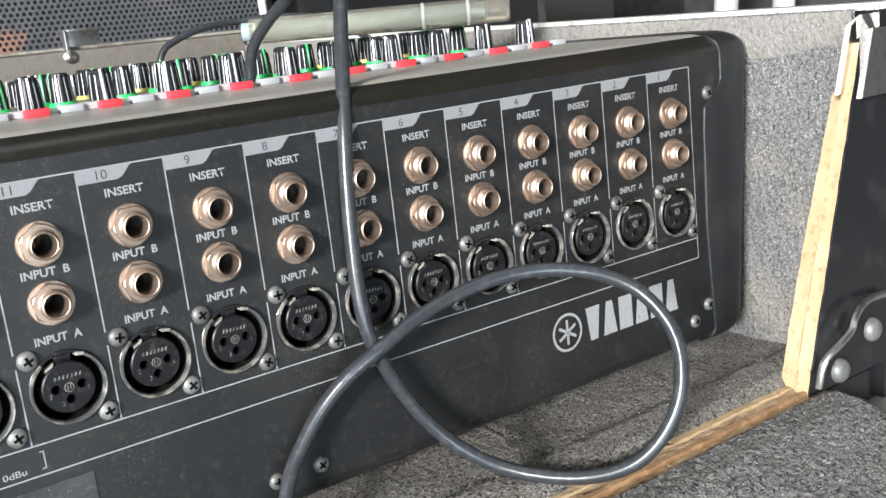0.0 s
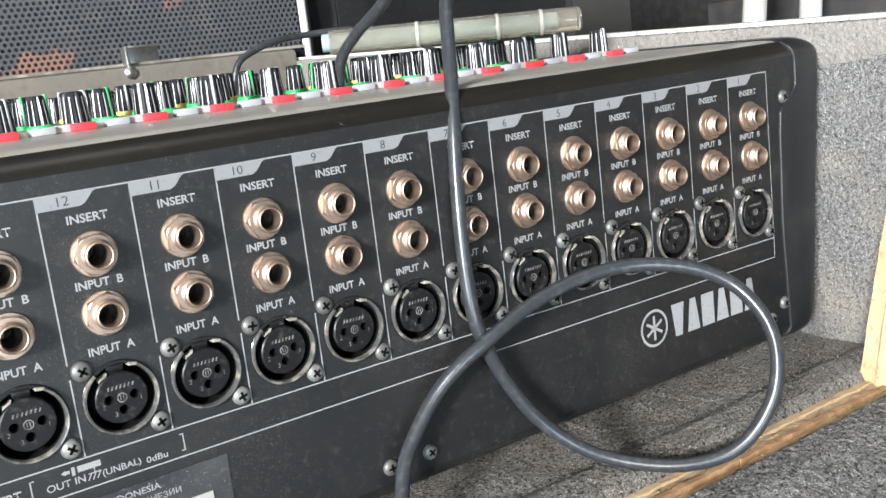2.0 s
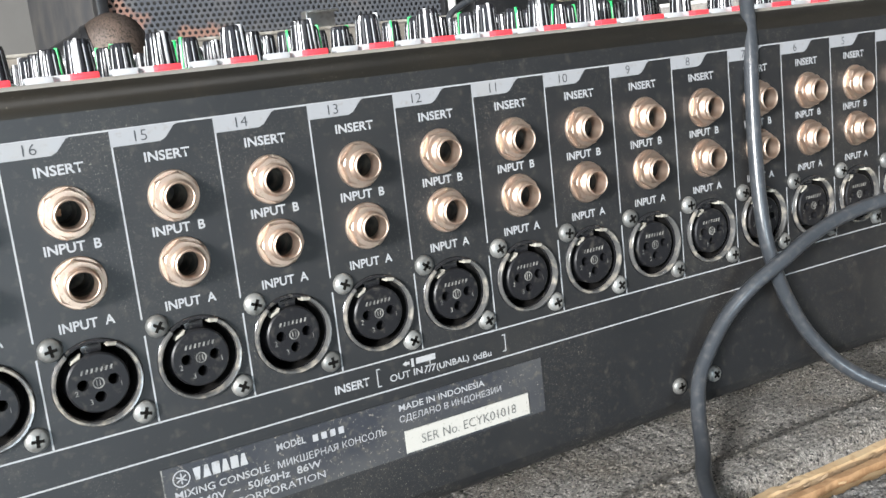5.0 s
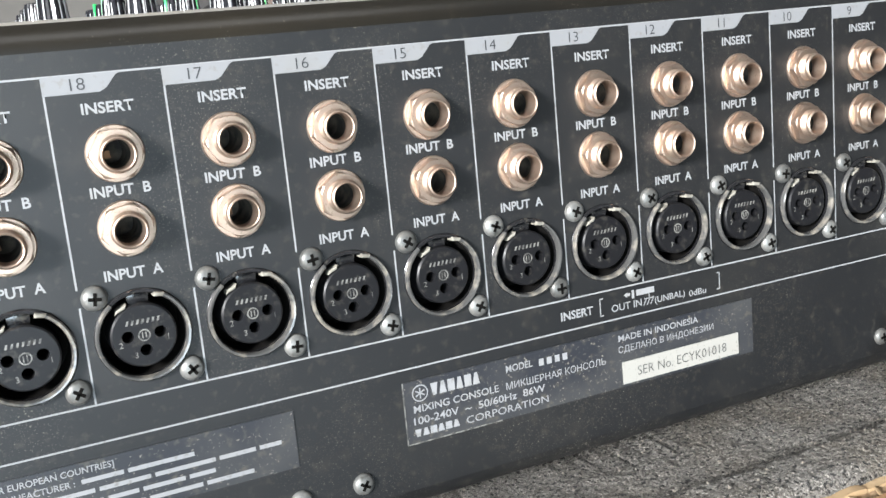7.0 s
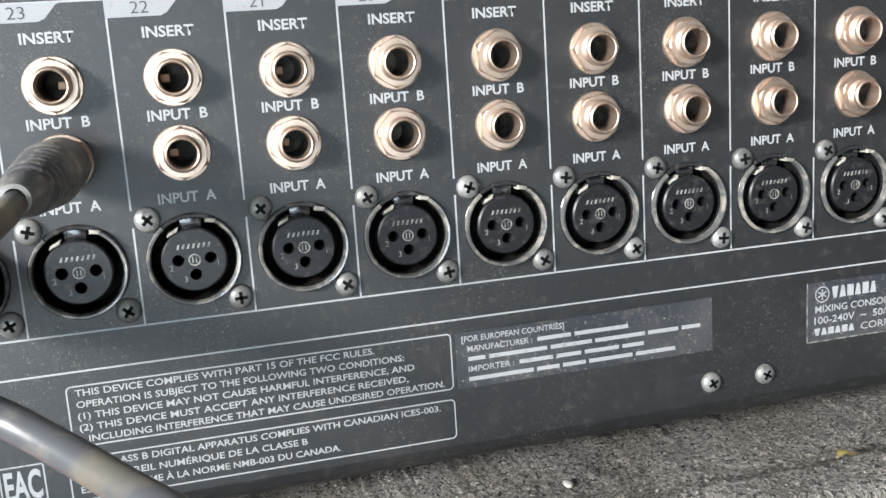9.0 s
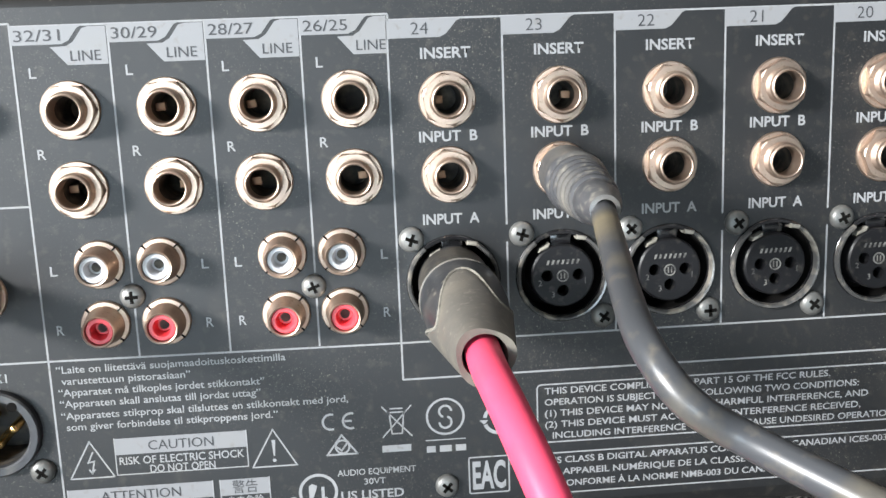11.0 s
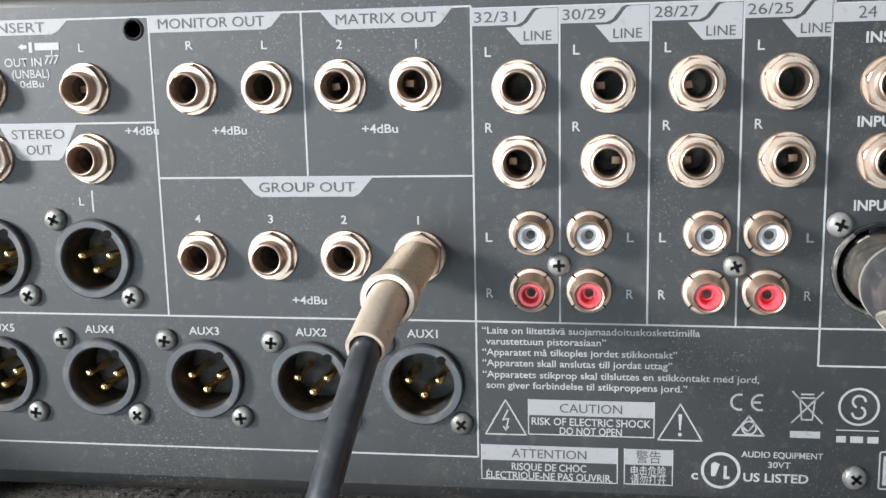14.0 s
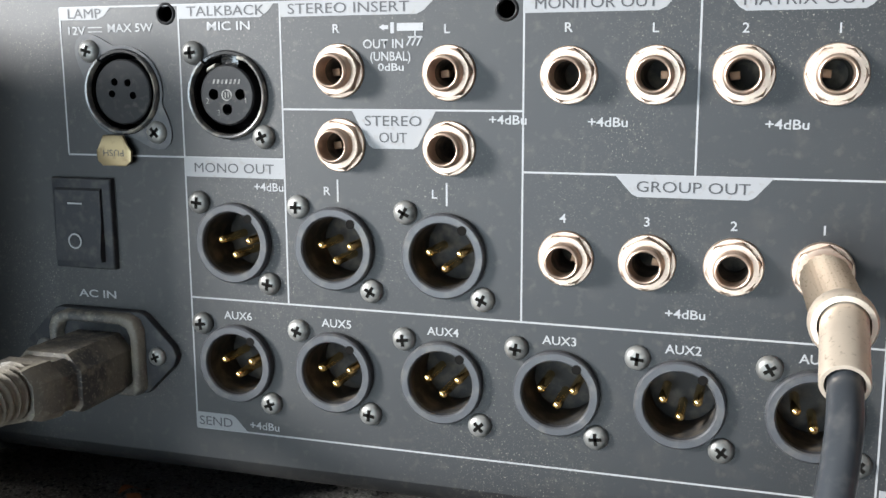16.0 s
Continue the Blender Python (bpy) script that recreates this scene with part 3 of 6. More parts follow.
def xlr_female_meshes():
    mm = 1e-3
    shell = bmesh.new()
    lathe(shell, [(12.3 * mm, 0), (12.25 * mm, 0.5 * mm), (11.9 * mm, 0.8 * mm), (11.2 * mm, 0.7 * mm), (10.9 * mm, 0.2 * mm), (10.8 * mm, -1.2 * mm)], 48)
    groove = bmesh.new()
    lathe(groove, [(10.8 * mm, -1.2 * mm), (10.7 * mm, -11 * mm), (0, -11 * mm)], 48)
    rim = bmesh.new()
    lathe(rim, [(12.1 * mm, 0.5 * mm), (12.05 * mm, 1.5 * mm), (11.7 * mm, 1.9 * mm), (11.2 * mm, 1.8 * mm), (10.85 * mm, 1.2 * mm), (10.8 * mm, 0.0 * mm)], 44, 128 - 360, 58, True)
    insert = bmesh.new()
    pins = [(-4.1 * mm, 0.2 * mm, 1.55 * mm), (4.1 * mm, 0.2 * mm, 1.55 * mm), (0, -3.9 * mm, 1.55 * mm)]
    drilled(insert, circle(0, 0, 7.9 * mm, 40), pins, 0.9 * mm, 4 * mm, 16)
    lathe(insert, [(7.9 * mm, 0.9 * mm), (8.35 * mm, 0.5 * mm), (8.45 * mm, -0.4 * mm), (8.45 * mm, -9 * mm)], 40)
    latch = bmesh.new()
    prism(latch, [(-2.6 * mm, 8.0 * mm), (2.6 * mm, 8.0 * mm), (3.2 * mm, 11.9 * mm), (-3.2 * mm, 11.9 * mm)], -7 * mm, -1.6 * mm, 0.3 * mm)
    lug = bmesh.new()
    prism(lug, [(-6.3 * mm, 6.3 * mm), (-3.6 * mm, 7.6 * mm), (-3.2 * mm, 8.7 * mm), (-5.9 * mm, 7.5 * mm)], -2.0 * mm, 0.9 * mm, 0.3 * mm)
    stud = bmesh.new()
    prism(stud, [(3.6 * mm, 9.6 * mm), (6.2 * mm, 9.2 * mm), (6.5 * mm, 10.2 * mm), (3.8 * mm, 10.8 * mm)], -2.0 * mm, 1.7 * mm, 0.35 * mm)
    marks = bmesh.new()
    for i in range(7):
        x = (-4.3 + i * 1.3) * mm
        prism(marks, [(x, 3.1 * mm), (x + 0.55 * mm, 3.1 * mm), (x + 0.95 * mm, 4.3 * mm), (x + 0.4 * mm, 4.3 * mm)], 0.88 * mm, 0.97 * mm)
    lathe(marks, [(1.25 * mm, 0.9 * mm), (1.25 * mm, 1.0 * mm), (1.6 * mm, 1.0 * mm), (1.6 * mm, 0.9 * mm)], 20)
    for dx in (-0.45, 0.45):
        box(marks, (dx - 0.15) * mm, (dx + 0.15) * mm, -0.8 * mm, 0.8 * mm, 0.88 * mm, 0.97 * mm)
    return (mesh_of("xlr_socket", shell, SHELL), mesh_of("rim", rim, RIMM), mesh_of("insert", insert, INSERTM, 30),
            mesh_of("latch", latch, SHELL, 30), mesh_of("brand_mark", marks, MARK, 0), mesh_of("groove", groove, VOID), mesh_of("lug", lug, BOOTEDGE, 30), mesh_of("stud", stud, BOOTEDGE, 30))


FM = xlr_female_meshes()
lamp_bm = bmesh.new()
drilled(lamp_bm, circle(0, 0, 8.9e-3, 40), [(-2.6e-3, 2.8e-3, 1.1e-3), (1.8e-3, 2.6e-3, 1.1e-3), (-3.6e-3, -0.6e-3, 1.1e-3), (3.4e-3, -1.0e-3, 1.1e-3)], 0.4e-3, 4e-3, 16)
lathe(lamp_bm, [(8.9e-3, 0.4e-3), (9.3e-3, 0.1e-3), (9.3e-3, -9e-3)], 40)
LAMP_INSERT = mesh_of("insert", lamp_bm, INSERTM, 30)
DIG = {d: letter_mesh(d, MARK, 0.0)[0] for d in "123"}
for i, (x, z) in enumerate(XF):
    s = place("xlr_socket", FM[0], console, at(x, z, -0.0001))
    place("rim", FM[1], s)
    place("groove", FM[5], s)
    place("insert", FM[2] if i < 25 else LAMP_INSERT, s)
    if i < 25:
        place("latch", FM[3], s)
        place("lug", FM[6], s)
        place("stud", FM[7], s)
        tagged(place("brand_mark", FM[4], s), kind="stuff")
        for d, dx, dy in (("1", 5.9e-3, -2.2e-3), ("2", -6.0e-3, -2.4e-3), ("3", -2.6e-3, -5.6e-3)):
            place("pin_number", DIG[d], s, Matrix.Translation((dx, dy, 1.0e-3)) @ Matrix.Diagonal((0.0022, 0.0022, 1, 1)))
    screw(x - 0.0105, z + 0.0116)
    screw(x + 0.0107, z - 0.0114)


def xlr_male_meshes():
    mm = 1e-3
    ring = bmesh.new()
    lathe(ring, [(11.5 * mm, 0), (11.45 * mm, 2.0 * mm), (11.0 * mm, 2.5 * mm), (9.35 * mm, 2.5 * mm), (8.95 * mm, 2.1 * mm), (8.9 * mm, 0)], 48)
    cup = bmesh.new()
    lathe(cup, [(8.9 * mm, 0.5 * mm), (8.8 * mm, -13 * mm), (0, -13 * mm)], 36)
    # near-black stud in place of the shaded key notch
    key = bmesh.new()
    lathe(key, [(1.3 * mm, -12 * mm), (1.3 * mm, 2.55 * mm), (0, 2.55 * mm)], 12)
    pin = bmesh.new()
    lathe(pin, [(1.25 * mm, -13 * mm), (1.25 * mm, -0.6 * mm), (1.1 * mm, 0.0), (0.75 * mm, 0.4 * mm), (0.35 * mm, 0.56 * mm), (0, 0.6 * mm)], 16)
    return mesh_of("xlr_plug_socket", ring, RINGM), mesh_of("cup", cup, CUPM), mesh_of("key", key, VOID), mesh_of("pin", pin, GOLD)


MM = xlr_male_meshes()
for x, z in XM:
    s = place("xlr_output", MM[0], console, at(x, z, -0.0001), "dark grey ring with three gold pins")
    place("cup", MM[1], s)
    place("key", MM[2], s, Matrix.Translation((5.5e-3, 7.3e-3, 0)))
    for dx, dy in ((-4.3e-3, 0.6e-3), (4.3e-3, 0.6e-3), (0, -3.6e-3)):
        place("pin", MM[3], s, Matrix.Translation((dx, dy, 0)))
    screw(x - 0.0109, z + 0.0112)
    screw(x + 0.0106, z - 0.0113)


def rca_meshes():
    mm = 1e-3
    body = bmesh.new()
    lathe(body, [(3.7 * mm, 0), (6.15 * mm, 0), (6.15 * mm, 0.7 * mm), (5.9 * mm, 1.1 * mm), (5.0 * mm, 1.3 * mm), (4.7 * mm, 2.6 * mm), (4.25 * mm, 3.2 * mm),
                 (4.2 * mm, 7.6 * mm), (3.9 * mm, 8.0 * mm), (3.5 * mm, 7.8 * mm), (3.45 * mm, 6 * mm)], 36)
    core = bmesh.new()
    lathe(core, [(3.45 * mm, 6.6 * mm), (3.2 * mm, 7.0 * mm), (2.35 * mm, 7.0 * mm), (2.0 * mm, 6.6 * mm), (1.75 * mm, 3.4 * mm), (0, 3.3 * mm)], 28)
    # near-black bars in place of the shaded slots
    slot = bmesh.new()
    for k in range(4):
        bmesh.ops.create_cube(slot, size=1, matrix=Matrix.Rotation(radians(45 + 90 * k), 4, "Z") @ Matrix.Translation((5.55 * mm, 0, 1.1 * mm)) @ Matrix.Diagonal((1.3 * mm, 0.42 * mm, 0.6 * mm, 1)))
    hole = bmesh.new()
    lathe(hole, [(1.2 * mm, 3.45 * mm), (1.1 * mm, 3.5 * mm), (0, 3.5 * mm)], 16)
    return [mesh_of("rca_socket", body, NICKEL), core, mesh_of("slot", slot, VOID, 0), mesh_of("hole", hole, DUSTY)]


RM = rca_meshes()
RED_CORE = mesh_of("core", RM[1].copy(), REDP)
WHITE_CORE = mesh_of("core", RM[1], WHITEP)
for x, z in RCA:
    s = place("rca_socket", RM[0], console, at(x, z, -0.0001))
    place("core", RED_CORE if z < 0.075 else WHITE_CORE, s, label="red plastic core" if z < 0.075 else "white plastic core")
    place("slot", RM[2], s)
    place("hole", RM[3], s)
for x in (-0.7512, -0.7057):
    screw(x, 0.0746, 0.95)
for x, z in ((0.0118, 0.1268), (0.0052, 0.0230), (-0.0052, 0.0168), (-0.2165, 0.0172), (-0.2347, 0.0170), (-0.4447, 0.0171), (-0.4635, 0.0172), (-0.6735, 0.0176)):
    screw(x, z, 0.98)

# ---- print: input channels ----
ZT, ZB, ZL = 0.1403, 0.0580, 0.0480
hline(-NCH * P, 0.00025, ZT, console)
hline(-NCH * P, 0.0, ZB, console)
hline(-NCH * P, 0.0, ZL, console)
vline(0.0, ZL, ZT, console)
vline(-NCH * P, ZL, ZB, console)
for k in range(1, NCH + 1):
    x = -k * P
    flat([(x - 0.00025, ZT), (x - 0.00025, 0.1354), (x + 0.0006, 0.1358), (x + 0.0130, 0.1358), (x + 0.0146, 0.1366), (x + 0.0172, 0.1396), (x + 0.0188, ZT)], console, TABPRINT, -0.00011, "channel_tab")
    text(str(k), x + 0.0080, 0.1381, None, 0.0030, console, DARKPRINT, -0.008, -0.0002)
    vline(x, 0.0880, 0.1356, console)
    vline(x, ZB, 0.0835 if k < NCH else 0.088, console)
    text("INSERT", ch(k), 0.1320, 0.0126, 0.0026, console, bold=0.024)
    text("INPUT  B", ch(k), 0.1114, 0.0148, 0.0026, console, bold=0.024)
    text("INPUT  A", ch(k), 0.0903, 0.0146, 0.0026, console, bold=0.024)
text("INSERT", -0.3680, 0.0528, 0.0120, 0.0026, console, bold=0.024)
for x, d in ((-0.3592, 0.0012), (-0.3106, -0.0012)):
    vline(x, 0.0499, 0.0559, console, 0.0004)
    hline(min(x, x + d), max(x, x + d), 0.0557, console, 0.0004)
    hline(min(x, x + d), max(x, x + d), 0.0501, console, 0.0004)


def plug_sign(x, z, s):
    """The little stereo plug drawn above OUT IN."""
    flat([(x - 0.0060 * s, z), (x - 0.0046 * s, z + 0.0009 * s), (x - 0.0046 * s, z + 0.0005 * s), (x - 0.0034 * s, z + 0.0005 * s), (x - 0.0034 * s, z - 0.0005 * s), (x - 0.0046 * s, z - 0.0005 * s), (x - 0.0046 * s, z - 0.0009 * s)], console, name="printed_symbol")
    flat([(x - 0.0028 * s, z + 0.0012 * s), (x - 0.0018 * s, z + 0.0012 * s), (x - 0.0018 * s, z - 0.0016 * s), (x - 0.0028 * s, z - 0.0016 * s)], console, name="printed_symbol")
    flat([(x - 0.0010 * s, z + 0.0010 * s), (x + 0.0062 * s, z + 0.0010 * s), (x + 0.0062 * s, z - 0.0010 * s), (x - 0.0010 * s, z - 0.0010 * s)], console, name="printed_symbol")
    strokes([((x + 0.0040 * s, z - 0.001 * s), (x + 0.0040 * s, z - 0.0026 * s)), ((x + 0.0022 * s, z - 0.0026 * s), (x + 0.0058 * s, z - 0.0026 * s)),
             ((x + 0.0028 * s, z - 0.0028 * s), (x + 0.0018 * s, z - 0.0046 * s)), ((x + 0.0042 * s, z - 0.0028 * s), (x + 0.0032 * s, z - 0.0046 * s)), ((x + 0.0056 * s, z - 0.0028 * s), (x + 0.0046 * s, z - 0.0046 * s))], 0.0004 * s, console)


text("OUT IN", -0.3490, 0.0517, 0.0118, 0.0023, console)
plug_sign(-0.3440, 0.0551, 1.0)
text("(UNBAL)", -0.3316, 0.0514, 0.0124, 0.0021, console)
text("0dBu", -0.3201, 0.0508, 0.0072, 0.0021, console)

# ---- maker's lettering as plain blocks, rating plate ----
def block_word(x0, x1, z0, z1, n, parent, gap=0.16, y=-0.00016):
    w = (x1 - x0) / n
    for i in range(n):
        a, b = x0 + i * w, x0 + (i + 1 - gap) * w
        s = (b - a) * 0.28 * (0, 1, 0, 1, 0, 1)[i % 6]
        q = (b - a) * 0.24 if i == 0 else 0
        flat([(a + q, z0), (b - q, z0), (b - s, z1), (a + s, z1)], parent, y=y, name="logo_block")


def emblem(x, z, r, parent, y=-0.00016):
    bm = bmesh.new()
    lathe(bm, [(r * 0.86, 0), (r, 0)], 40)
    for k in range(3):
        bmesh.ops.create_grid(bm, x_segments=1, y_segments=1, size=0.5, matrix=Matrix.Rotation(radians(60 * k), 4, "Z") @ Matrix.Diagonal((r * 0.16, r * 1.3, 1, 1)))
    part("logo_emblem", bm, PRINT, parent, m=at(x, z, y), smooth=0)


emblem(-0.0886, 0.0338, 0.0088, console)
block_word(-0.0770, -0.0150, 0.0262, 0.0418, 6, console)


def bars(x0, words, z, cap, y):
    x = x0
    for w in words:
        flat([(x, z - cap / 2), (x + w, z - cap / 2), (x + w, z + cap / 2), (x, z + cap / 2)], console, y=y, name="text_bar")
        x += w + 0.0011


def plate(name, x0, x1, z0, z1, mat, y=0.0, t=0.0003, label=""):
    bm = bmesh.new()
    prism(bm, [(x0, z0), (x1, z0), (x1, z1), (x0, z1)], y, y + t, axis=OUT)
    return part(name, bm, mat, console, label, smooth=0)


plate("rating_plate", -0.4297, -0.2970, 0.0248, 0.0441, PLATE, 0.0001, label="dark grey rating plate with white print")
YP = -0.0006
emblem(-0.4243, 0.0401, 0.0026, console, YP)
block_word(-0.4208, -0.4040, 0.0385, 0.0422, 6, console, y=YP)
text("MODEL", -0.3905, 0.0407, 0.0094, 0.0022, console, y=YP)
bars(-0.3835, (0.0018,) * 4, 0.0402, 0.0022, YP)
text("MIXING CONSOLE", -0.4125, 0.0354, 0.0286, 0.0022, console, y=YP)
text("МИКШЕРНАЯ КОНСОЛЬ", -0.3772, 0.0352, 0.0368, 0.0022, console, bold=0.004, y=YP)
text("100-240V  ~  50/60Hz  86W", -0.4045, 0.0318, 0.0452, 0.0023, console, y=YP)
block_word(-0.4271, -0.4120, 0.0269, 0.0292, 6, console, y=YP)
text("CORPORATION", -0.3955, 0.0280, 0.0290, 0.0023, console, bold=0.002, y=YP)
text("MADE IN INDONESIA", -0.3371, 0.0414, 0.0326, 0.0021, console, y=YP)
text("СДЕЛАНО В ИНДОНЕЗИИ", -0.3340, 0.0376, 0.0392, 0.0021, console, bold=0.004, y=YP)
plate("serial_sticker", -0.3525, -0.3040, 0.0258, 0.0333, STICKER, 0.0006, label="white serial number sticker")
text("SER No. ECYK01018", -0.3282, 0.0294, 0.0372, 0.0032, console, FADED, -0.004, -0.0011)

strokes([((-0.4296, 0.0249), (-0.4296, 0.0440)), ((-0.4296, 0.0249), (-0.3980, 0.0249))], 0.0004, console, y=-0.0005, mat=MARK, name="worn_edge")
# importer's plate: words kept, names and addresses as bars
plate("importer_plate", -0.5440, -0.4628, 0.0275, 0.0441, PLATE, 0.0001, label="dark grey importer plate with white print")


text("[FOR EUROPEAN COUNTRIES]", -0.5424, 0.0421, 0.0312, 0.0017, console, y=YP, left=True)
text("MANUFACTURER :", -0.5408, 0.0391, 0.0196, 0.0017, console, y=YP, left=True)
bars(-0.5196, (0.0105, 0.0172), 0.0391, 0.0012, YP)
bars(-0.5408, (0.0052, 0.0178, 0.0130, 0.0160, 0.0100, 0.0062), 0.0361, 0.0012, YP)
text("IMPORTER :", -0.5408, 0.0331, 0.0138, 0.0017, console, y=YP, left=True)
bars(-0.5254, (0.0104, 0.0078, 0.0110, 0.0070), 0.0331, 0.0012, YP)
bars(-0.5408, (0.0196, 0.0070, 0.0072, 0.0140, 0.0130), 0.0301, 0.0012, YP)

# radio rules and class notices
rbox(-0.6485, -0.5455, 0.0278, 0.0441, console)
for i, (s, w) in enumerate((("THIS DEVICE COMPLIES WITH PART 15 OF THE FCC RULES.", 0.0790), ("OPERATION IS SUBJECT TO THE FOLLOWING TWO CONDITIONS:", 0.0872), ("(1) THIS DEVICE MAY NOT CAUSE HARMFUL INTERFERENCE, AND", 0.0900),
                            ("(2) THIS DEVICE MUST ACCEPT ANY INTERFERENCE RECEIVED,", 0.0880), ("INCLUDING INTERFERENCE THAT MAY CAUSE UNDESIRED OPERATION.", 0.0965))):
    text(s, -0.6465 + (0.002 if i == 4 else 0), 0.0423 - i * 0.00315, w, 0.0018, console, left=True, bold=0.014)
rbox(-0.6505, -0.5455, 0.0130, 0.0246, console)
for i, (s, w) in enumerate((("THIS CLASS B DIGITAL APPARATUS COMPLIES WITH CANADIAN ICES-003.", 0.0985), ("CET APPAREIL NUMÉRIQUE DE LA CLASSE B", 0.0600), ("EST CONFORME À LA NORME NMB-003 DU CANADA.", 0.0690))):
    text(s, -0.6482, 0.0226 - i * 0.0034, w, 0.0018, console, left=True, bold=0.014)

# ---- print: stereo line inputs ----
LX = (-0.7738, -0.7510, -0.7280, -0.7052, -0.6837)
ZU = 0.1418
hline(LX[0], LX[4], ZU, console)
flat([(LX[0], 0.05845), (-NCH * P, 0.05775), (-NCH * P, 0.05825), (LX[0], 0.05895)], console)
vline(LX[4], ZT, ZU, console)
for i, s in enumerate(("32/31", "30/29", "28/27", "26/25")):
    a, b = LX[i], LX[i + 1]
    flat([(a, ZU), (a, 0.1374), (a + 0.0118, 0.1374), (a + 0.0135, 0.1382), (a + 0.0158, 0.1412), (a + 0.0172, ZU)], console, TABPRINT, -0.00011, "channel_tab")
    flat([(a + 0.0182, ZU - 0.0004), (a + 0.0168, 0.1410), (a + 0.0145, 0.1379), (a + 0.0128, 0.1369), (a + 0.0090, 0.1368), (a + 0.0128, 0.1324), (b - 0.0004, 0.1324), (b - 0.0004, ZU - 0.0004)], console, TABPRINT, -0.00011, "channel_tab")
    text(s, a + 0.0062, 0.1396, 0.0108, 0.0027, console, DARKPRINT, 0.0, -0.0002)
    text("LINE", a + 0.0172, 0.1346, 0.0072, 0.0025, console, DARKPRINT, 0.0, -0.0002)
    if i:
        vline(a, 0.0780 if i != 2 else 0.0585, ZU, console)
        if i != 2:
            vline(a, 0.0585, 0.0716, console)
    text("L", a + 0.0043, 0.1308, 0.0017, 0.0025, console)
    text("R", a + 0.0043, 0.1112, 0.0020, 0.0025, console)
for s, z in (("L", 0.0820), ("R", 0.0667)):
    for x in (-0.7699, -0.7326, -0.7243, -0.6873):
        text(s, x, z, 0.0018, 0.0025, console)

# grounding notices
NO = ("“Laite on liitettävä suojamaadoituskoskettimilla", 0.0580, 0), ("varustettuun pistorasiaan”", 0.0325, 1), ("“Apparatet må tilkoples jordet stikkontakt”", 0.0522, 0), \
     ("“Apparaten skall anslutas till jordat uttag”", 0.0510, 0), ("“Apparatets stikprop skal tilsluttes en stikkontakt med jord,", 0.0735, 0), ("som giver forbindelse til stikproppens jord.”", 0.0540, 1)
for i, (s, w, ind) in enumerate(NO):
    text(s, -0.7722 + 0.0010 * ind, 0.0563 - i * 0.00305 - (0.0002 if i > 3 else 0), w, 0.0019, console, left=True, bold=0.010)


def warn_triangle(x0, x1, z0, z1, bolt):
    xm = (x0 + x1) / 2
    strokes([((x0, z0), (x1, z0)), ((x1, z0), (xm, z1)), ((xm, z1), (x0, z0))], 0.0004, console)
    h = z1 - z0
    if bolt:
        strokes([((xm + 0.0006, z0 + h * 0.70), (xm - 0.0008, z0 + h * 0.42)), ((xm - 0.0008, z0 + h * 0.42), (xm + 0.0008, z0 + h * 0.46)), ((xm + 0.0008, z0 + h * 0.46), (xm, z0 + h * 0.12)),
                 ((xm, z0 + h * 0.12), (xm - 0.0006, z0 + h * 0.22)), ((xm, z0 + h * 0.12), (xm + 0.0007, z0 + h * 0.22))], 0.0004, console)
    else:
        flat([(xm - 0.0005, z0 + h * 0.72), (xm - 0.0002, z0 + h * 0.28), (xm + 0.0002, z0 + h * 0.28), (xm + 0.0005, z0 + h * 0.72)], console, name="printed_symbol")
        flat([(a, b) for a, b in circle(xm, z0 + h * 0.16, 0.0005, 10)], console, name="printed_symbol")


warn_triangle(-0.7716, -0.7604, 0.0266, 0.0366, True)
warn_triangle(-0.7247, -0.7131, 0.0264, 0.0366, False)


def notice(x0, x1, z0, zm, z1, head, hw, lines, hc=0.0026, lc=0.0021, bold=0.014):
    flat([(x0, zm), (x1, zm), (x1, z1), (x0, z1)], console, TABPRINT, -0.00011, "notice_header")
    strokes([((x0, z0), (x1, z0)), ((x0, z0), (x0, z1)), ((x1, z0), (x1, z1))], 0.0003, console)
    text(head, (x0 + x1) / 2, (zm + z1) / 2, hw, hc, console, DARKPRINT, 0.0, -0.0002)
    for i, (s, w) in enumerate(lines):
        text(s, (x0 + x1) / 2, zm - 0.0017 - i * 0.0026, w, lc, console, bold=bold)


notice(-0.7597, -0.7258, 0.0269, 0.0324, 0.0369, "CAUTION", 0.0168, (("RISK OF ELECTRIC SHOCK", 0.0322), ("DO NOT OPEN", 0.0168)))
notice(-0.7729, -0.7355, 0.0134, 0.0190, 0.0235, "ATTENTION", 0.0206, (("RISQUE DE CHOC", 0.0206), ("ÉLECTRIQUE-NE PAS OUVRIR.", 0.0348)))
notice(-0.7336, -0.7207, 0.0134, 0.0190, 0.0235, "警告", 0.0066, (("电击危险", 0.0094), ("请勿打开", 0.0094)), 0.0028, 0.0021, 0.004)


def arcs(name, pieces, x, z, w):
    bm = bmesh.new()
    for cx, cz, r, a0, a1 in pieces:
        lathe(bm, [(r - w / 2, 0), (r + w / 2, 0)], 24, a0, a1, axis=Matrix.Translation((cx, cz, 0)))
    return part(name, bm, PRINT, console, m=at(x, z, -0.00012), smooth=0)


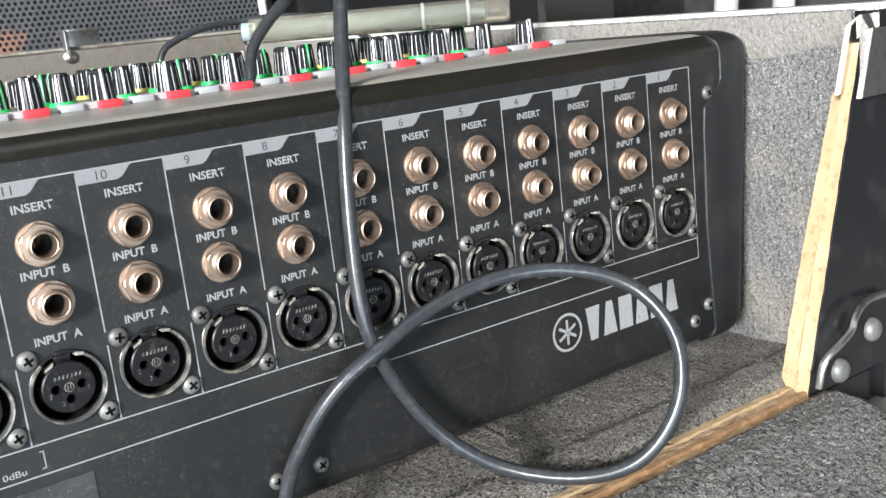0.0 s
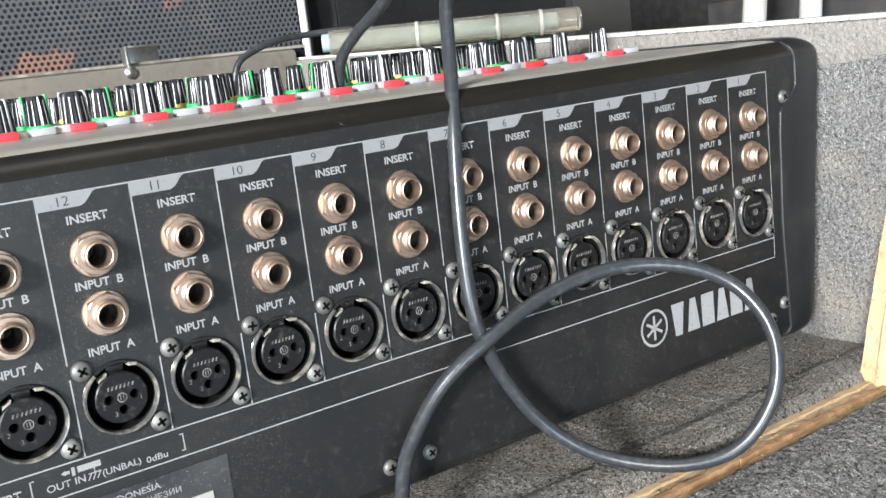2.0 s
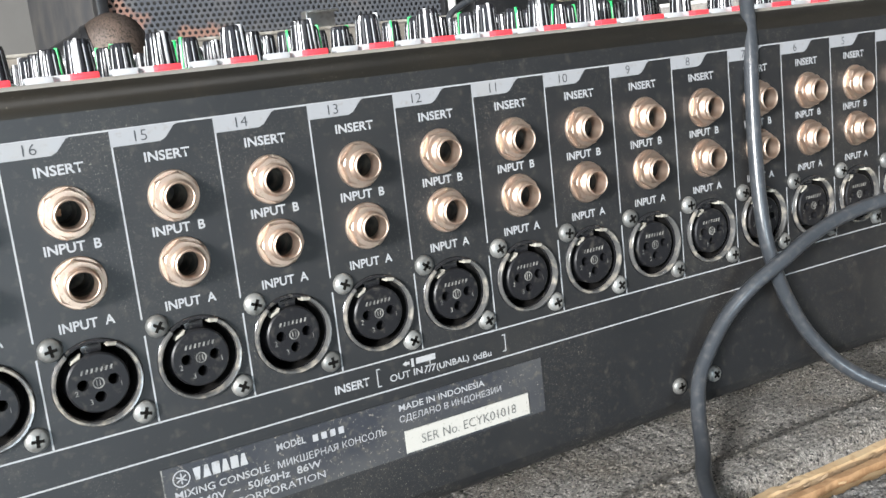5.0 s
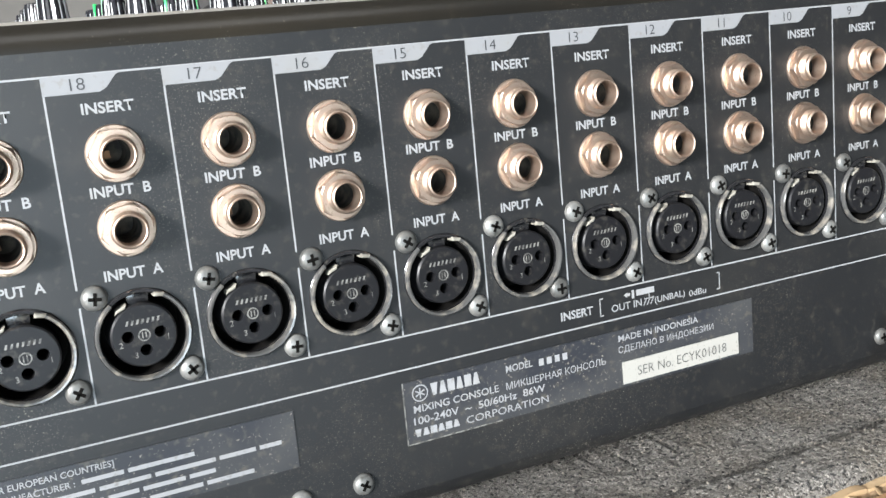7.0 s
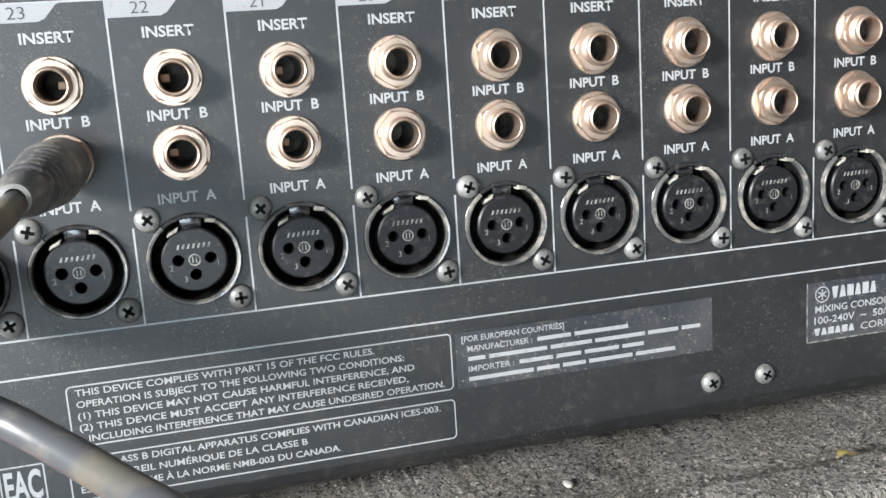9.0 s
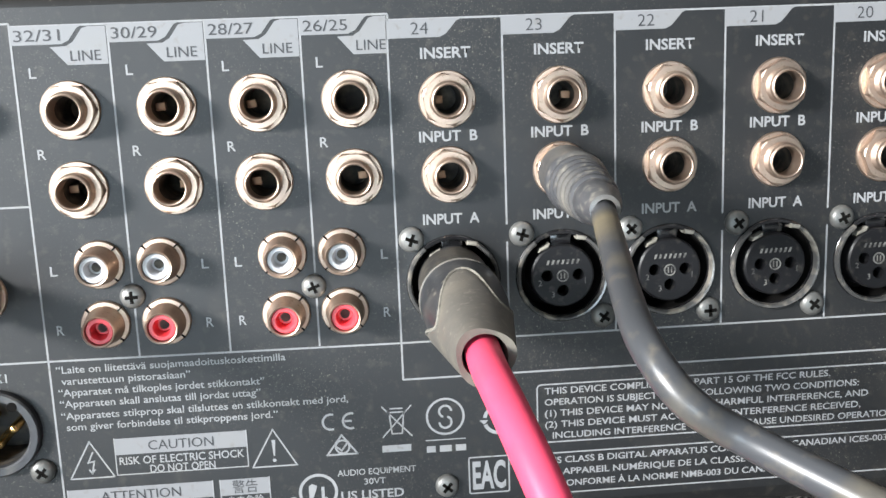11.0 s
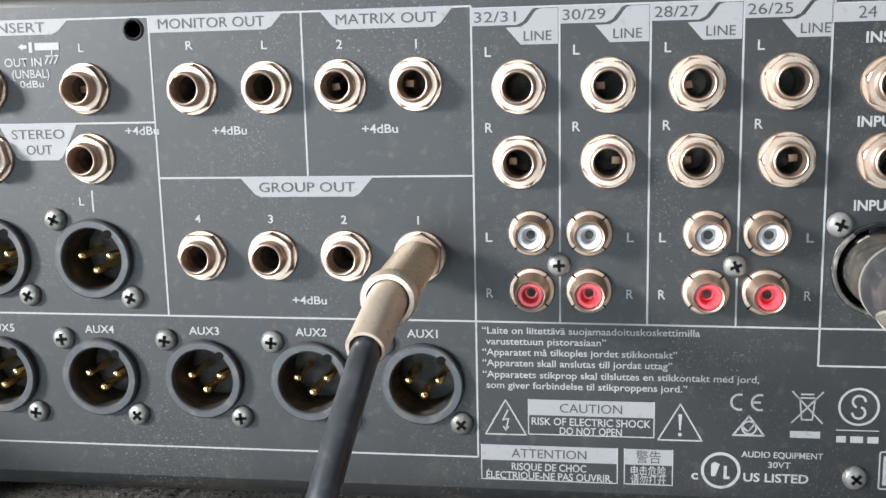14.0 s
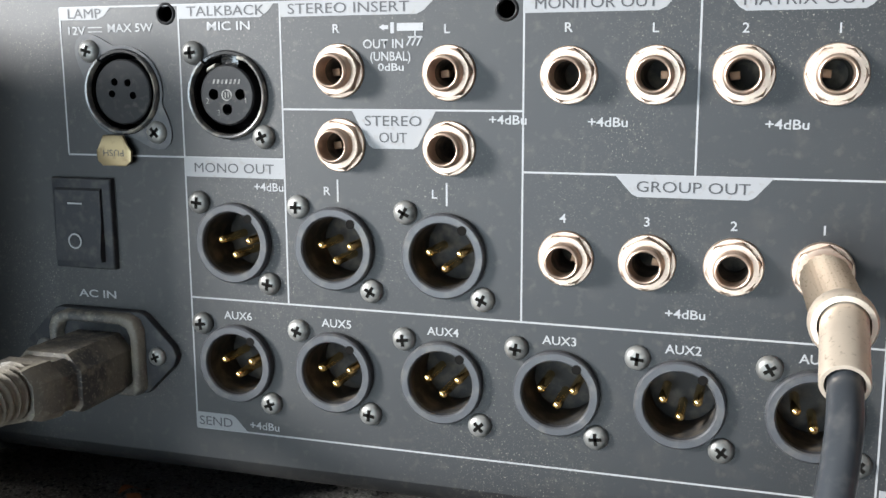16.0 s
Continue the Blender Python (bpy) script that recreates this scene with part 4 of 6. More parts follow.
# conformity marks
arcs("printed_mark", [(-0.0024, 0, 0.0021, 70, 290), (0.0029, 0, 0.0021, 70, 290)], -0.7012, 0.0376, 0.0006)
hline(-0.7000, -0.6981, 0.0376, console, 0.0006)
strokes([((-0.7050, 0.0284), (-0.6970, 0.0284)), ((-0.6970, 0.0284), (-0.7010, 0.0338)), ((-0.7010, 0.0338), (-0.7050, 0.0284)), ((-0.7022, 0.0304), (-0.7012, 0.0294)), ((-0.7012, 0.0294), (-0.6994, 0.0318))], 0.0005, console)
ringprint(-0.7009, 0.0305, 0.0018, 0.0005, console)
strokes([((-0.6900, 0.0408), (-0.6824, 0.0324)), ((-0.6824, 0.0408), (-0.6900, 0.0324)), ((-0.6885, 0.0392), (-0.6840, 0.0392)), ((-0.6882, 0.0392), (-0.6876, 0.0332)), ((-0.6843, 0.0392), (-0.6849, 0.0332)), ((-0.6876, 0.0332), (-0.6849, 0.0332)), ((-0.6878, 0.0402), (-0.6848, 0.0402))], 0.0004, console)
flat([(-0.6904, 0.0281), (-0.6827, 0.0281), (-0.6827, 0.0300), (-0.6904, 0.0300)], console, name="printed_symbol")
ringprint(-0.6733, 0.0371, 0.0049, 0.0006, console, 36)
arcs("printed_mark", [(0, 0.0014, 0.0016, 0, 250), (0, -0.0016, 0.0016, 180, 430)], -0.6733, 0.0371, 0.0006)
hline(-0.6788, -0.6680, 0.0306, console, 0.0003)
bars(-0.6786, (0.0024, 0.0032, 0.0028), 0.0281, 0.0018, -0.00015)
arcs("printed_mark", [(0, 0, 0.0037, 20, 170), (0, 0, 0.0037, 200, 350)], -0.6591, 0.0353, 0.0010)
text("10", -0.6591, 0.0353, 0.0030, 0.0024, console, bold=0.02)
for x, s in ((-0.6552, 1), (-0.6630, -1)):
    flat([(x - 0.0012, 0.0353), (x + 0.0012, 0.0353), (x, 0.0353 + 0.0013 * s)], console, name="printed_symbol")
text("AUDIO EQUIPMENT", -0.6922, 0.0231, 0.0210, 0.0017, console)
text("30VT", -0.6928, 0.0203, 0.0058, 0.0017, console)
ringprint(-0.7080, 0.0182, 0.0048, 0.0008, console, 36)
flat([(-0.7105, 0.0165), (-0.7094, 0.0165), (-0.7082, 0.0200), (-0.7096, 0.0206), (-0.7105, 0.0200)], console, name="logo_block")
flat([(-0.7072, 0.0158), (-0.7056, 0.0158), (-0.7056, 0.0166), (-0.7064, 0.0166), (-0.7064, 0.0196), (-0.7072, 0.0196)], console, name="logo_block")
text("c", -0.7148, 0.0168, 0.0018, 0.0026, console, bold=0.02)
text("US LISTED", -0.6936, 0.0166, 0.0168, 0.0024, console, bold=0.02)
rbox(-0.6674, -0.6566, 0.0146, 0.0249, console, 0.0004, 0.0005)
text("EAC", -0.6620, 0.0198, 0.0090, 0.0076, console, bold=0.03)

# ---- print: outputs ----
XA, XB, XC, XD, XE, XG = -1.0000, -0.9608, -0.9295, -0.8622, -0.8193, -0.7738
hline(XA, XG, 0.1425, console)
vline(XG, 0.0197, 0.1425, console)
vline(XA, 0.1005, 0.1425, console)
vline(XB, 0.0197, 0.1425, console)
vline(XC, 0.0595, 0.1425, console)
vline(XD, 0.0592, 0.1425, console)
vline(XE, 0.0985, 0.1425, console)
hline(XA, XC, 0.1003, console)
flat([(XB, 0.05925), (XG, 0.05845), (XG, 0.05895), (XB, 0.05975)], console)
hline(XC, XD, 0.1140, console)
hline(XD, XG, 0.0985, console)
hline(XB, XG, 0.0197, console)


def tab(pts, words, dy=0.0):
    flat(pts, console, TABPRINT, -0.00011, "section_tab")
    for s, x, z, w in words:
        text(s, x, z, w, 0.0027, console, DARKPRINT, 0.0, -0.0002)


tab([(XA, 0.1425), (XA, 0.1390), (-0.9875, 0.1390), (-0.9850, 0.1400), (-0.9825, 0.1425)], (("LAMP", -0.9915, 0.1408, 0.0112),))
tab([(XB, 0.1425), (XB, 0.1387), (-0.9355, 0.1387), (-0.9332, 0.1400), (-0.9310, 0.1425)], (("TALKBACK", -0.9460, 0.1407, 0.0240),))
tab([(XC, 0.1428), (XC, 0.1386), (-0.8905, 0.1386), (-0.8885, 0.1396), (-0.8852, 0.1428)], (("STEREO INSERT", -0.9098, 0.1407, 0.0345),))
tab([(XD, 0.1428), (XD, 0.1382), (-0.8292, 0.1382), (-0.8275, 0.1390), (-0.8240, 0.1428)], (("MONITOR OUT", -0.8444, 0.1405, 0.0300),))
tab([(-0.8143, 0.1427), (-0.8108, 0.1385), (-0.8092, 0.1376), (-0.7834, 0.1376), (-0.7818, 0.1385), (-0.7784, 0.1427)], (("MATRIX OUT", -0.7963, 0.1402, 0.0270),))
tab([(-0.8388, 0.0986), (-0.8345, 0.0938), (-0.8330, 0.0931), (-0.8066, 0.0931), (-0.8052, 0.0938), (-0.8010, 0.0986)], (("GROUP OUT", -0.8198, 0.0958, 0.0270),))
tab([(-0.9092, 0.1141), (-0.9043, 0.1046), (-0.9030, 0.1038), (-0.8918, 0.1038), (-0.8905, 0.1046), (-0.8853, 0.1141)], (("STEREO", -0.8974, 0.1112, 0.0160), ("OUT", -0.8974, 0.1068, 0.0078)))
tab([(XB, 0.1002), (XC, 0.1002), (XC, 0.0948), (XB, 0.0948)], (("MONO OUT", -0.9452, 0.0975, 0.0250),))
tab([(XB - 0.0003, 0.0197), (XB - 0.0003, 0.0246), (-0.9493, 0.0246), (-0.9478, 0.0238), (-0.9440, 0.0197)], (("SEND", -0.9545, 0.0221, 0.0110),))
W = None
for s, x, z, w in (("12V", -0.9944, 0.1360, 0.0058), ("MAX 5W", -0.9765, 0.1366, 0.0148), ("MIC IN", -0.9452, 0.1366, 0.0132), ("R", -0.9131, 0.1353, W), ("L", -0.8823, 0.1348, W),
                   ("OUT IN", -0.8999, 0.1312, 0.0112), ("(UNBAL)", -0.8979, 0.1280, 0.0112), ("0dBu", -0.8978, 0.1252, 0.0072),
                   ("R", -0.8509, 0.1346, W), ("L", -0.8298, 0.1342, W), ("2", -0.8091, 0.1338, W), ("1", -0.7884, 0.1334, None),
                   ("+4dBu", -0.8408, 0.1115, 0.0098), ("+4dBu", -0.7988, 0.1114, 0.0098), ("+4dBu", -0.8662, 0.1118, 0.0098), ("+4dBu", -0.9345, 0.0925, 0.0090), ("+4dBu", -0.9385, 0.0222, 0.0095), ("+4dBu", -0.8204, 0.0641, 0.0098),
                   ("4", -0.8516, 0.0871, W), ("3", -0.8305, 0.0870, W), ("2", -0.8097, 0.0868, W), ("1", -0.7891, 0.0866, None), ("R", -0.9168, 0.0920, W), ("L", -0.8859, 0.0921, W),
                   ("AUX6", -0.9458, 0.0549, 0.0090), ("AUX5", -0.9150, 0.0548, 0.0090), ("AUX4", -0.8838, 0.0548, 0.0090), ("AUX3", -0.8520, 0.0548, 0.0090), ("AUX2", -0.8205, 0.0549, 0.0090), ("AUX1", -0.7888, 0.0550, 0.0086),
                   ("AC IN", -0.9932, 0.0584, 0.0132)):
    text(s, x, z, w, 0.0023 if s != "0dBu" else 0.0019, console)
strokes([((-0.9905, 0.1368), (-0.9860, 0.1368)), ((-0.9905, 0.1356), (-0.9893, 0.1356)), ((-0.9888, 0.1356), (-0.9877, 0.1356)), ((-0.9872, 0.1356), (-0.9860, 0.1356))], 0.0003, console)
plug_sign(-0.8950, 0.1354, 1.0)
for x in (-0.9137, -0.8826):
    vline(x, 0.0890, 0.0952, console)
for x, z in ((-0.8667, 0.1393), (-0.9648, 0.1402)):
    bm = bmesh.new()
    lathe(bm, [(0.0023, -0.002), (0.0023, 0.0002), (0.0026, 0.0004), (0.0030, 0.0002), (0.0031, 0)], 24)
    part("eyelet", bm, BLACK, console, m=at(x, z))

# ---- lamp release tab, power switch, mains inlet ----
bm = bmesh.new()
o = [(-0.0030, 0.004), (0.0030, 0.004), (0.0040, 0.0010), (0.0052, -0.0005), (0.0050, -0.0036), (0.0035, -0.0050), (-0.0035, -0.0050), (-0.0050, -0.0036), (-0.0052, -0.0005), (-0.0040, 0.0010)]
prism(bm, o, 0.0022, 0.0030, 0.0002)
tab_ob = part("release_tab", bm, TABGOLD, console, "small gold-coloured release tab", at(-0.9824, 0.1024) @ Matrix.Diagonal((1.12, 0.98, 1, 1)))
PUSHED = letter_mesh("PUSH", DARKPRINT, 0.0)
ps = 0.0068 / (PUSHED[2] - PUSHED[1])
place("printed_text", PUSHED[0], tab_ob.parent, Matrix.Translation((-0.9824, -0.0031, 0.1012)) @ Matrix.Rotation(math.pi, 4, "Y")
      @ Matrix.Translation((-ps * (PUSHED[1] + PUSHED[2]) / 2, 0, -0.00095)) @ OUT @ Matrix.Diagonal((ps, 0.0027, 1, 1)))
bm = bmesh.new()
switch_frame = [(-1.0056, 0.0664), (-0.9850, 0.0664), (-0.9850, 0.0935), (-1.0056, 0.0935)]
prism(bm, switch_frame, 0, 0.0022, 0.0006, OUT)
sw = part("power_switch", bm, MATTE, console, "black rocker power switch")
bm = bmesh.new()
prof = [(0.0686, 0.0020), (0.0689, 0.0042), (0.0708, 0.0046), (0.0800, 0.0034), (0.0900, 0.0032), (0.0908, 0.0020)]
a = [bm.verts.new((-1.0036, -o_, z)) for z, o_ in prof]
b = [bm.verts.new((-0.9880, -o_, z)) for z, o_ in prof]
for i in range(len(prof) - 1):
    bm.faces.new((a[i], a[i + 1], b[i + 1], b[i]))
for e in (a, b):
    bm.faces.new(e + [])
part("rocker", bm, MATTE, sw, smooth=20)
strokes([((-0.9985, 0.0862), (-0.9940, 0.0862))], 0.0005, console, y=-0.0040)
ringprint(-0.9966, 0.0750, 0.0021, 0.0005, console).location.y = -0.0045
bm = bmesh.new()
o = [(-0.0262, 0.0020), (-0.0262, -0.0020), (-0.0160, -0.0118), (-0.0140, -0.0125), (0.0140, -0.0125), (0.0160, -0.0118), (0.0250, -0.0030), (0.0262, 0.0), (0.0250, 0.0030), (0.0160, 0.0120), (0.0140, 0.0128), (-0.0140, 0.0128), (-0.0160, 0.0120)]
prism(bm, o, 0, 0.0026, 0.0006)
inlet = part("mains_inlet", bm, MATTE, console, "black mains inlet flange with screws", at(-0.9915, 0.0415))
bm = bmesh.new()
rings = []
for w, h, c, z in ((0.0158, 0.0124, 0.0050, 0.0024), (0.0156, 0.0122, 0.0050, 0.0056), (0.0150, 0.0116, 0.0046, 0.0062), (0.0134, 0.0100, 0.0040, 0.0062), (0.0128, 0.0094, 0.0038, 0.0056), (0.0126, 0.0092, 0.0036, -0.0080)):
    rings.append([bm.verts.new((x, y, z)) for x, y in ((w, -h + c * 0.4), (w, h - c), (w - c * 0.3, h - c * 0.3), (w - c, h), (-w + c, h), (-w + c * 0.3, h - c * 0.3), (-w, h - c), (-w, -h + c * 0.4), (-w + c * 0.4, -h), (w - c * 0.4, -h))])
for a, b in zip(rings, rings[1:]):
    for i in range(10):
        bm.faces.new((a[i], a[(i + 1) % 10], b[(i + 1) % 10], b[i]))
part("inlet_shroud", bm, DUSTPLUG, inlet, "raised dusty frame round the inlet", smooth=50)
for x in (-0.9716, -1.0114):
    screw(x, 0.0412, 0.85).location.y = -0.0026
# flange with two lobes under the lamp socket
bm = bmesh.new()
lobes = []
for i in range(64):
    a = 2 * math.pi * i / 64
    r = 0.0131
    for sx, sz in ((-0.0105, 0.0116), (0.0107, -0.0114)):
        d = math.hypot(sx, sz)
        off = a - math.atan2(sz, sx)
        off = math.atan2(math.sin(off), math.cos(off))
        if abs(off) < 0.62:
            r = max(r, 0.0131 + 0.0078 * (0.5 + 0.5 * math.cos(off / 0.62 * math.pi)))
    lobes.append((r * math.cos(a), r * math.sin(a)))
bm2 = [bm.verts.new((x, y, h)) for x, y in lobes for h in (0.0, 0.0005)]
n = len(lobes)
hole = [bm.verts.new((0.0118 * math.cos(2 * math.pi * i / n), 0.0118 * math.sin(2 * math.pi * i / n), 0.0005)) for i in range(n)]
for i in range(n):
    j = (i + 1) % n
    bm.faces.new((bm2[2 * i], bm2[2 * j], bm2[2 * j + 1], bm2[2 * i + 1]))
    bm.faces.new((bm2[2 * i + 1], bm2[2 * j + 1], hole[j], hole[i]))
part("lamp_flange", bm, RINGM, console, "thin grey flange with two screw lobes", at(-0.9799, 0.1186), smooth=30)


# ---- knobs and buttons on the deck ----
def knob_meshes():
    mm = 1e-3
    body = bmesh.new()
    n = 36
    rings = []
    for r, h, flute in ((5.6, 0, 0.5), (5.3, 3, 0.5), (4.6, 12.5, 0.5), (4.1, 14.6, 0.2), (3.4, 15.0, 0)):
        rings.append([body.verts.new(((r - (flute if k % 3 == 0 else 0)) * mm * math.cos(2 * math.pi * k / n), (r - (flute if k % 3 == 0 else 0)) * mm * math.sin(2 * math.pi * k / n), h * mm)) for k in range(n)])
    for a, b in zip(rings, rings[1:]):
        for k in range(n):
            body.faces.new((a[k], a[(k + 1) % n], b[(k + 1) % n], b[k]))
    body.faces.new(rings[-1])
    # thin pale strips: highlights of the glossy flutes, added as faces
    rib_glints = bmesh.new()
    for k in range(12):
        m = Matrix.Rotation(radians(360 / 12 * k), 4, "Z")
        q = [m @ Vector(v) for v in ((5.62 * mm, -0.22 * mm, 1.5 * mm), (5.62 * mm, 0.22 * mm, 1.5 * mm), (4.72 * mm, 0.18 * mm, 13 * mm), (4.72 * mm, -0.18 * mm, 13 * mm))]
        rib_glints.faces.new([rib_glints.verts.new(v) for v in q])
    return mesh_of("knob", body, KNOB, 35), rib_glints


def collar(mat):
    bm = bmesh.new()
    lathe(bm, [(6.3e-3, 0), (6.2e-3, 1.6e-3), (5.2e-3, 2.0e-3)], 24)
    return mesh_of("collar", bm, mat)


def pointer(mat):
    bm = bmesh.new()
    box(bm, -0.55e-3, 0.55e-3, -5.6e-3, -3.6e-3, 1.0e-3, 15.2e-3, 0.2e-3)
    for v in bm.verts:
        v.co.y += 0.95e-3 * v.co.z / 15.2e-3 + 0.05e-3
    return mesh_of("pointer", bm, mat, 30)


KM, ribs_bm = knob_meshes()
RIBS = mesh_of("rib_glints", ribs_bm, RIBGLINT, 0)
COLLARS = {"w": collar(WHITEP), "g": collar(GREENP), "y": collar(YELLOWP)}
POINTERS = {"w": pointer(WHITEP), "g": pointer(GREENP), "y": pointer(WHITEP)}


def button(mat):
    bm = bmesh.new()
    box(bm, -4.5e-3, 4.5e-3, -3.0e-3, 3.0e-3, 0, 3.0e-3, 0.5e-3, 2)
    return mesh_of("button", bm, mat, 35)


BR, BG, BW = button(REDP), button(GREYP), button(WHITEP)


def deck(y):
    return 0.1548 if y < 0.23 else 0.1548 - (y - 0.23) * 0.16


for k in range(1, 25):
    x = ch(k)
    for row, (y, c) in enumerate(((0.0980, "w"), (0.1585, "g"), (0.187, "g"), (0.215, "y"), (0.243, "y"))):
        o = place("knob", KM, console, Matrix.Translation((x, y, deck(y))) @ Matrix.Rotation(rng.uniform(-2.2, 2.2) if row else rng.uniform(-1, 1), 4, "Z"))
        place("rib_glints", RIBS, o)
        place("collar", COLLARS[c], o, label={"w": "white collar", "g": "green collar", "y": "yellow collar"}[c])
        place("pointer", POINTERS[c], o)
    place("button", BR, console, Matrix.Translation((x - 0.0018, 0.0845, deck(0.09))), "red push button")
    place("button", BG, console, Matrix.Translation((x + 0.0120, 0.0870, deck(0.09))), "grey push button")
    place("button", BW, console, Matrix.Translation((x - 0.0095, 0.0890, deck(0.1))), "white push button")

# ---- flight case ----
case = thing("flight_case", "open plywood flight case lined with grey foam carpet, black laminate outside", "case")


def casebit(name, bm, mat, label="", smooth=40):
    return part(name, bm, mat, case, label, smooth=smooth)


def spread(stretches):
    """Even steps over each stretch (start, end, step), joined into one list."""
    out = []
    for a, b, step in stretches:
        n = max(1, round((b - a) / step))
        out += [a + (b - a) * i / n for i in range(n)]
    return out + [stretches[-1][1]]


def pebble(u, v, seed):
    """Foam grain: rounded lumps with creases between them."""
    d = noise.voronoi((u * 400, v * 400, seed))[0]
    return 0.55 - d[0] + 0.30 * noise.noise((u * 900, v * 900, seed)) + 0.7 * noise.noise((u * 60, v * 60, seed + 4))


def grid_sheet(name, us, vs, at_uv, mat, label):
    verts = [at_uv(u, v) for v in vs for u in us]
    n = len(us)
    faces = [(j * n + i, j * n + i + 1, (j + 1) * n + i + 1, (j + 1) * n + i) for j in range(len(vs) - 1) for i in range(n - 1)]
    me = bpy.data.meshes.new(name)
    me.from_pydata(verts, [], faces)
    me.materials.append(mat)
    me.shade_smooth()
    return place(name, me, case, None, label)


def foam_sheet(name, us, vs, zf, mat, label, amp):
    return grid_sheet(name, us, vs, lambda x, y: (x, y, zf(x, y) + amp * pebble(x, y, 3)), mat, label)


def floor_height(y):
    t = max(0.0, min(1.0, (-0.012 - y) / 0.016))
    drop = max(0.0, (-0.041 - y) / 0.007)
    return -0.0100 + 0.0070 * t * t * (3 - 2 * t) - 0.010 * drop * drop


def flap_height(x, y):
    far = max(0.0, -0.085 - y)
    end = max(0.0, (x + 0.004) / 0.012)
    return -0.0035 - 0.012 * max(0.0, (y + 0.071) / 0.005) ** 2 - 0.30 * far - 0.006 * end * end


foam_sheet("floor_lining", spread([(-1.12, 0.056, 0.0013)]), spread([(-0.047, 0.012, 0.0013), (0.012, 0.56, 0.02)]), lambda x, y: floor_height(y), FLOORFOAM, "dusty grey foam carpet on the case floor", 0.0013)
foam_sheet("flap_lining", spread([(-1.12, -0.42, 0.008), (-0.42, 0.008, 0.0013)]), spread([(-0.34, -0.15, 0.008), (-0.15, -0.066, 0.0013)]), flap_height, DKFOAM, "dark grey foam on the opened flap", 0.0015)
bm = bmesh.new()
prism(bm, [(-0.0665, -0.016), (-0.085, -0.016), (-0.34, -0.0925), (-0.34, -0.1065), (-0.085, -0.030), (-0.0665, -0.030)], -1.12, 0.002, axis=Matrix(((0, 0, 1, 0), (1, 0, 0, 0), (0, 1, 0, 0), (0, 0, 0, 1))))
casebit("flap_board", bm, LAMINATE, smooth=0)
bm = bmesh.new()
box(bm, -1.12, 0.10, -0.0575, 0.60, -0.028, -0.0125)
casebit("base_board", bm, LAMINATE)
# splintered plywood edge strips of the base
rs = random.Random(11)
for y0, y1, top, mat in ((-0.0497, -0.0462, -0.0082, PLY), (-0.0532, -0.0500, -0.0092, SPLINT), (-0.0566, -0.0535, -0.0084, SPLINT), (-0.0598, -0.0570, -0.0066, PLYDK), (-0.0645, -0.0603, -0.0088, PLY)):
    x = -1.10 + rs.uniform(-0.01, 0.0)
    while x < 0.006:
        x1 = min(x + rs.uniform(0.05, 0.16), 0.010)
        bm = bmesh.new()
        h = top + rs.uniform(-0.0004, 0.0004)
        box(bm, x, x1 - rs.uniform(0.0002, 0.0012), y0 - rs.uniform(0, 0.0002), y1 + rs.uniform(-0.0002, 0.0001), -0.0127, h)
        es = [e for e in bm.edges if abs(e.verts[0].co.x - e.verts[1].co.x) > 0.001]
        bmesh.ops.subdivide_edges(bm, edges=es, cuts=max(4, int((x1 - x) / 0.004)))
        for v in bm.verts:
            v.co.y += 0.0005 * noise.noise((v.co.x * 160, y0 * 300, 1))
            v.co.z += (0.0008 * noise.noise((v.co.x * 140, y0 * 200, 6)) + 0.0004 * noise.noise((v.co.x * 600, v.co.y * 900, 2))) * (v.co.z > -0.012)
        casebit("wood_strip", bm, mat)
        x = x1
for i in range(60):
    x, y = rs.uniform(-0.5, 0.0), rs.choice((-0.0498, -0.0534, -0.0568, -0.0601, -0.0640))
    bm = bmesh.new()
    w = rs.uniform(0.0015, 0.005)
    prism(bm, [(-w, -0.0004), (w * 0.6, -0.0003), (w, 0.0001), (-w * 0.5, 0.0005)], 0, 0.0007)
    ob = casebit("splinter", bm, PLY if i % 2 else SPLINT, smooth=0)
    ob.matrix_local = Matrix.Translation((x, y, -0.0082)) @ Matrix.Rotation(rs.uniform(-0.4, 0.4) + (1.4 if i % 5 == 0 else 0), 4, "Z") @ Matrix.Rotation(rs.uniform(-0.3, 0.1), 4, "Y")
# side walls with foam inside
def wall_sheet(name, x, ys, z0, ztop, mat, label, n, amp=0.0015):
    vs = [i / n for i in range(n + 1)]
    return grid_sheet(name, ys, vs, lambda y, v: (x + amp * pebble(y, z0 + (ztop(y) - z0) * v, 5), y, z0 + (ztop(y) - z0) * v), mat, label)


def rim_height(y):
    return 0.1585 + 0.024 * (y + 0.06)


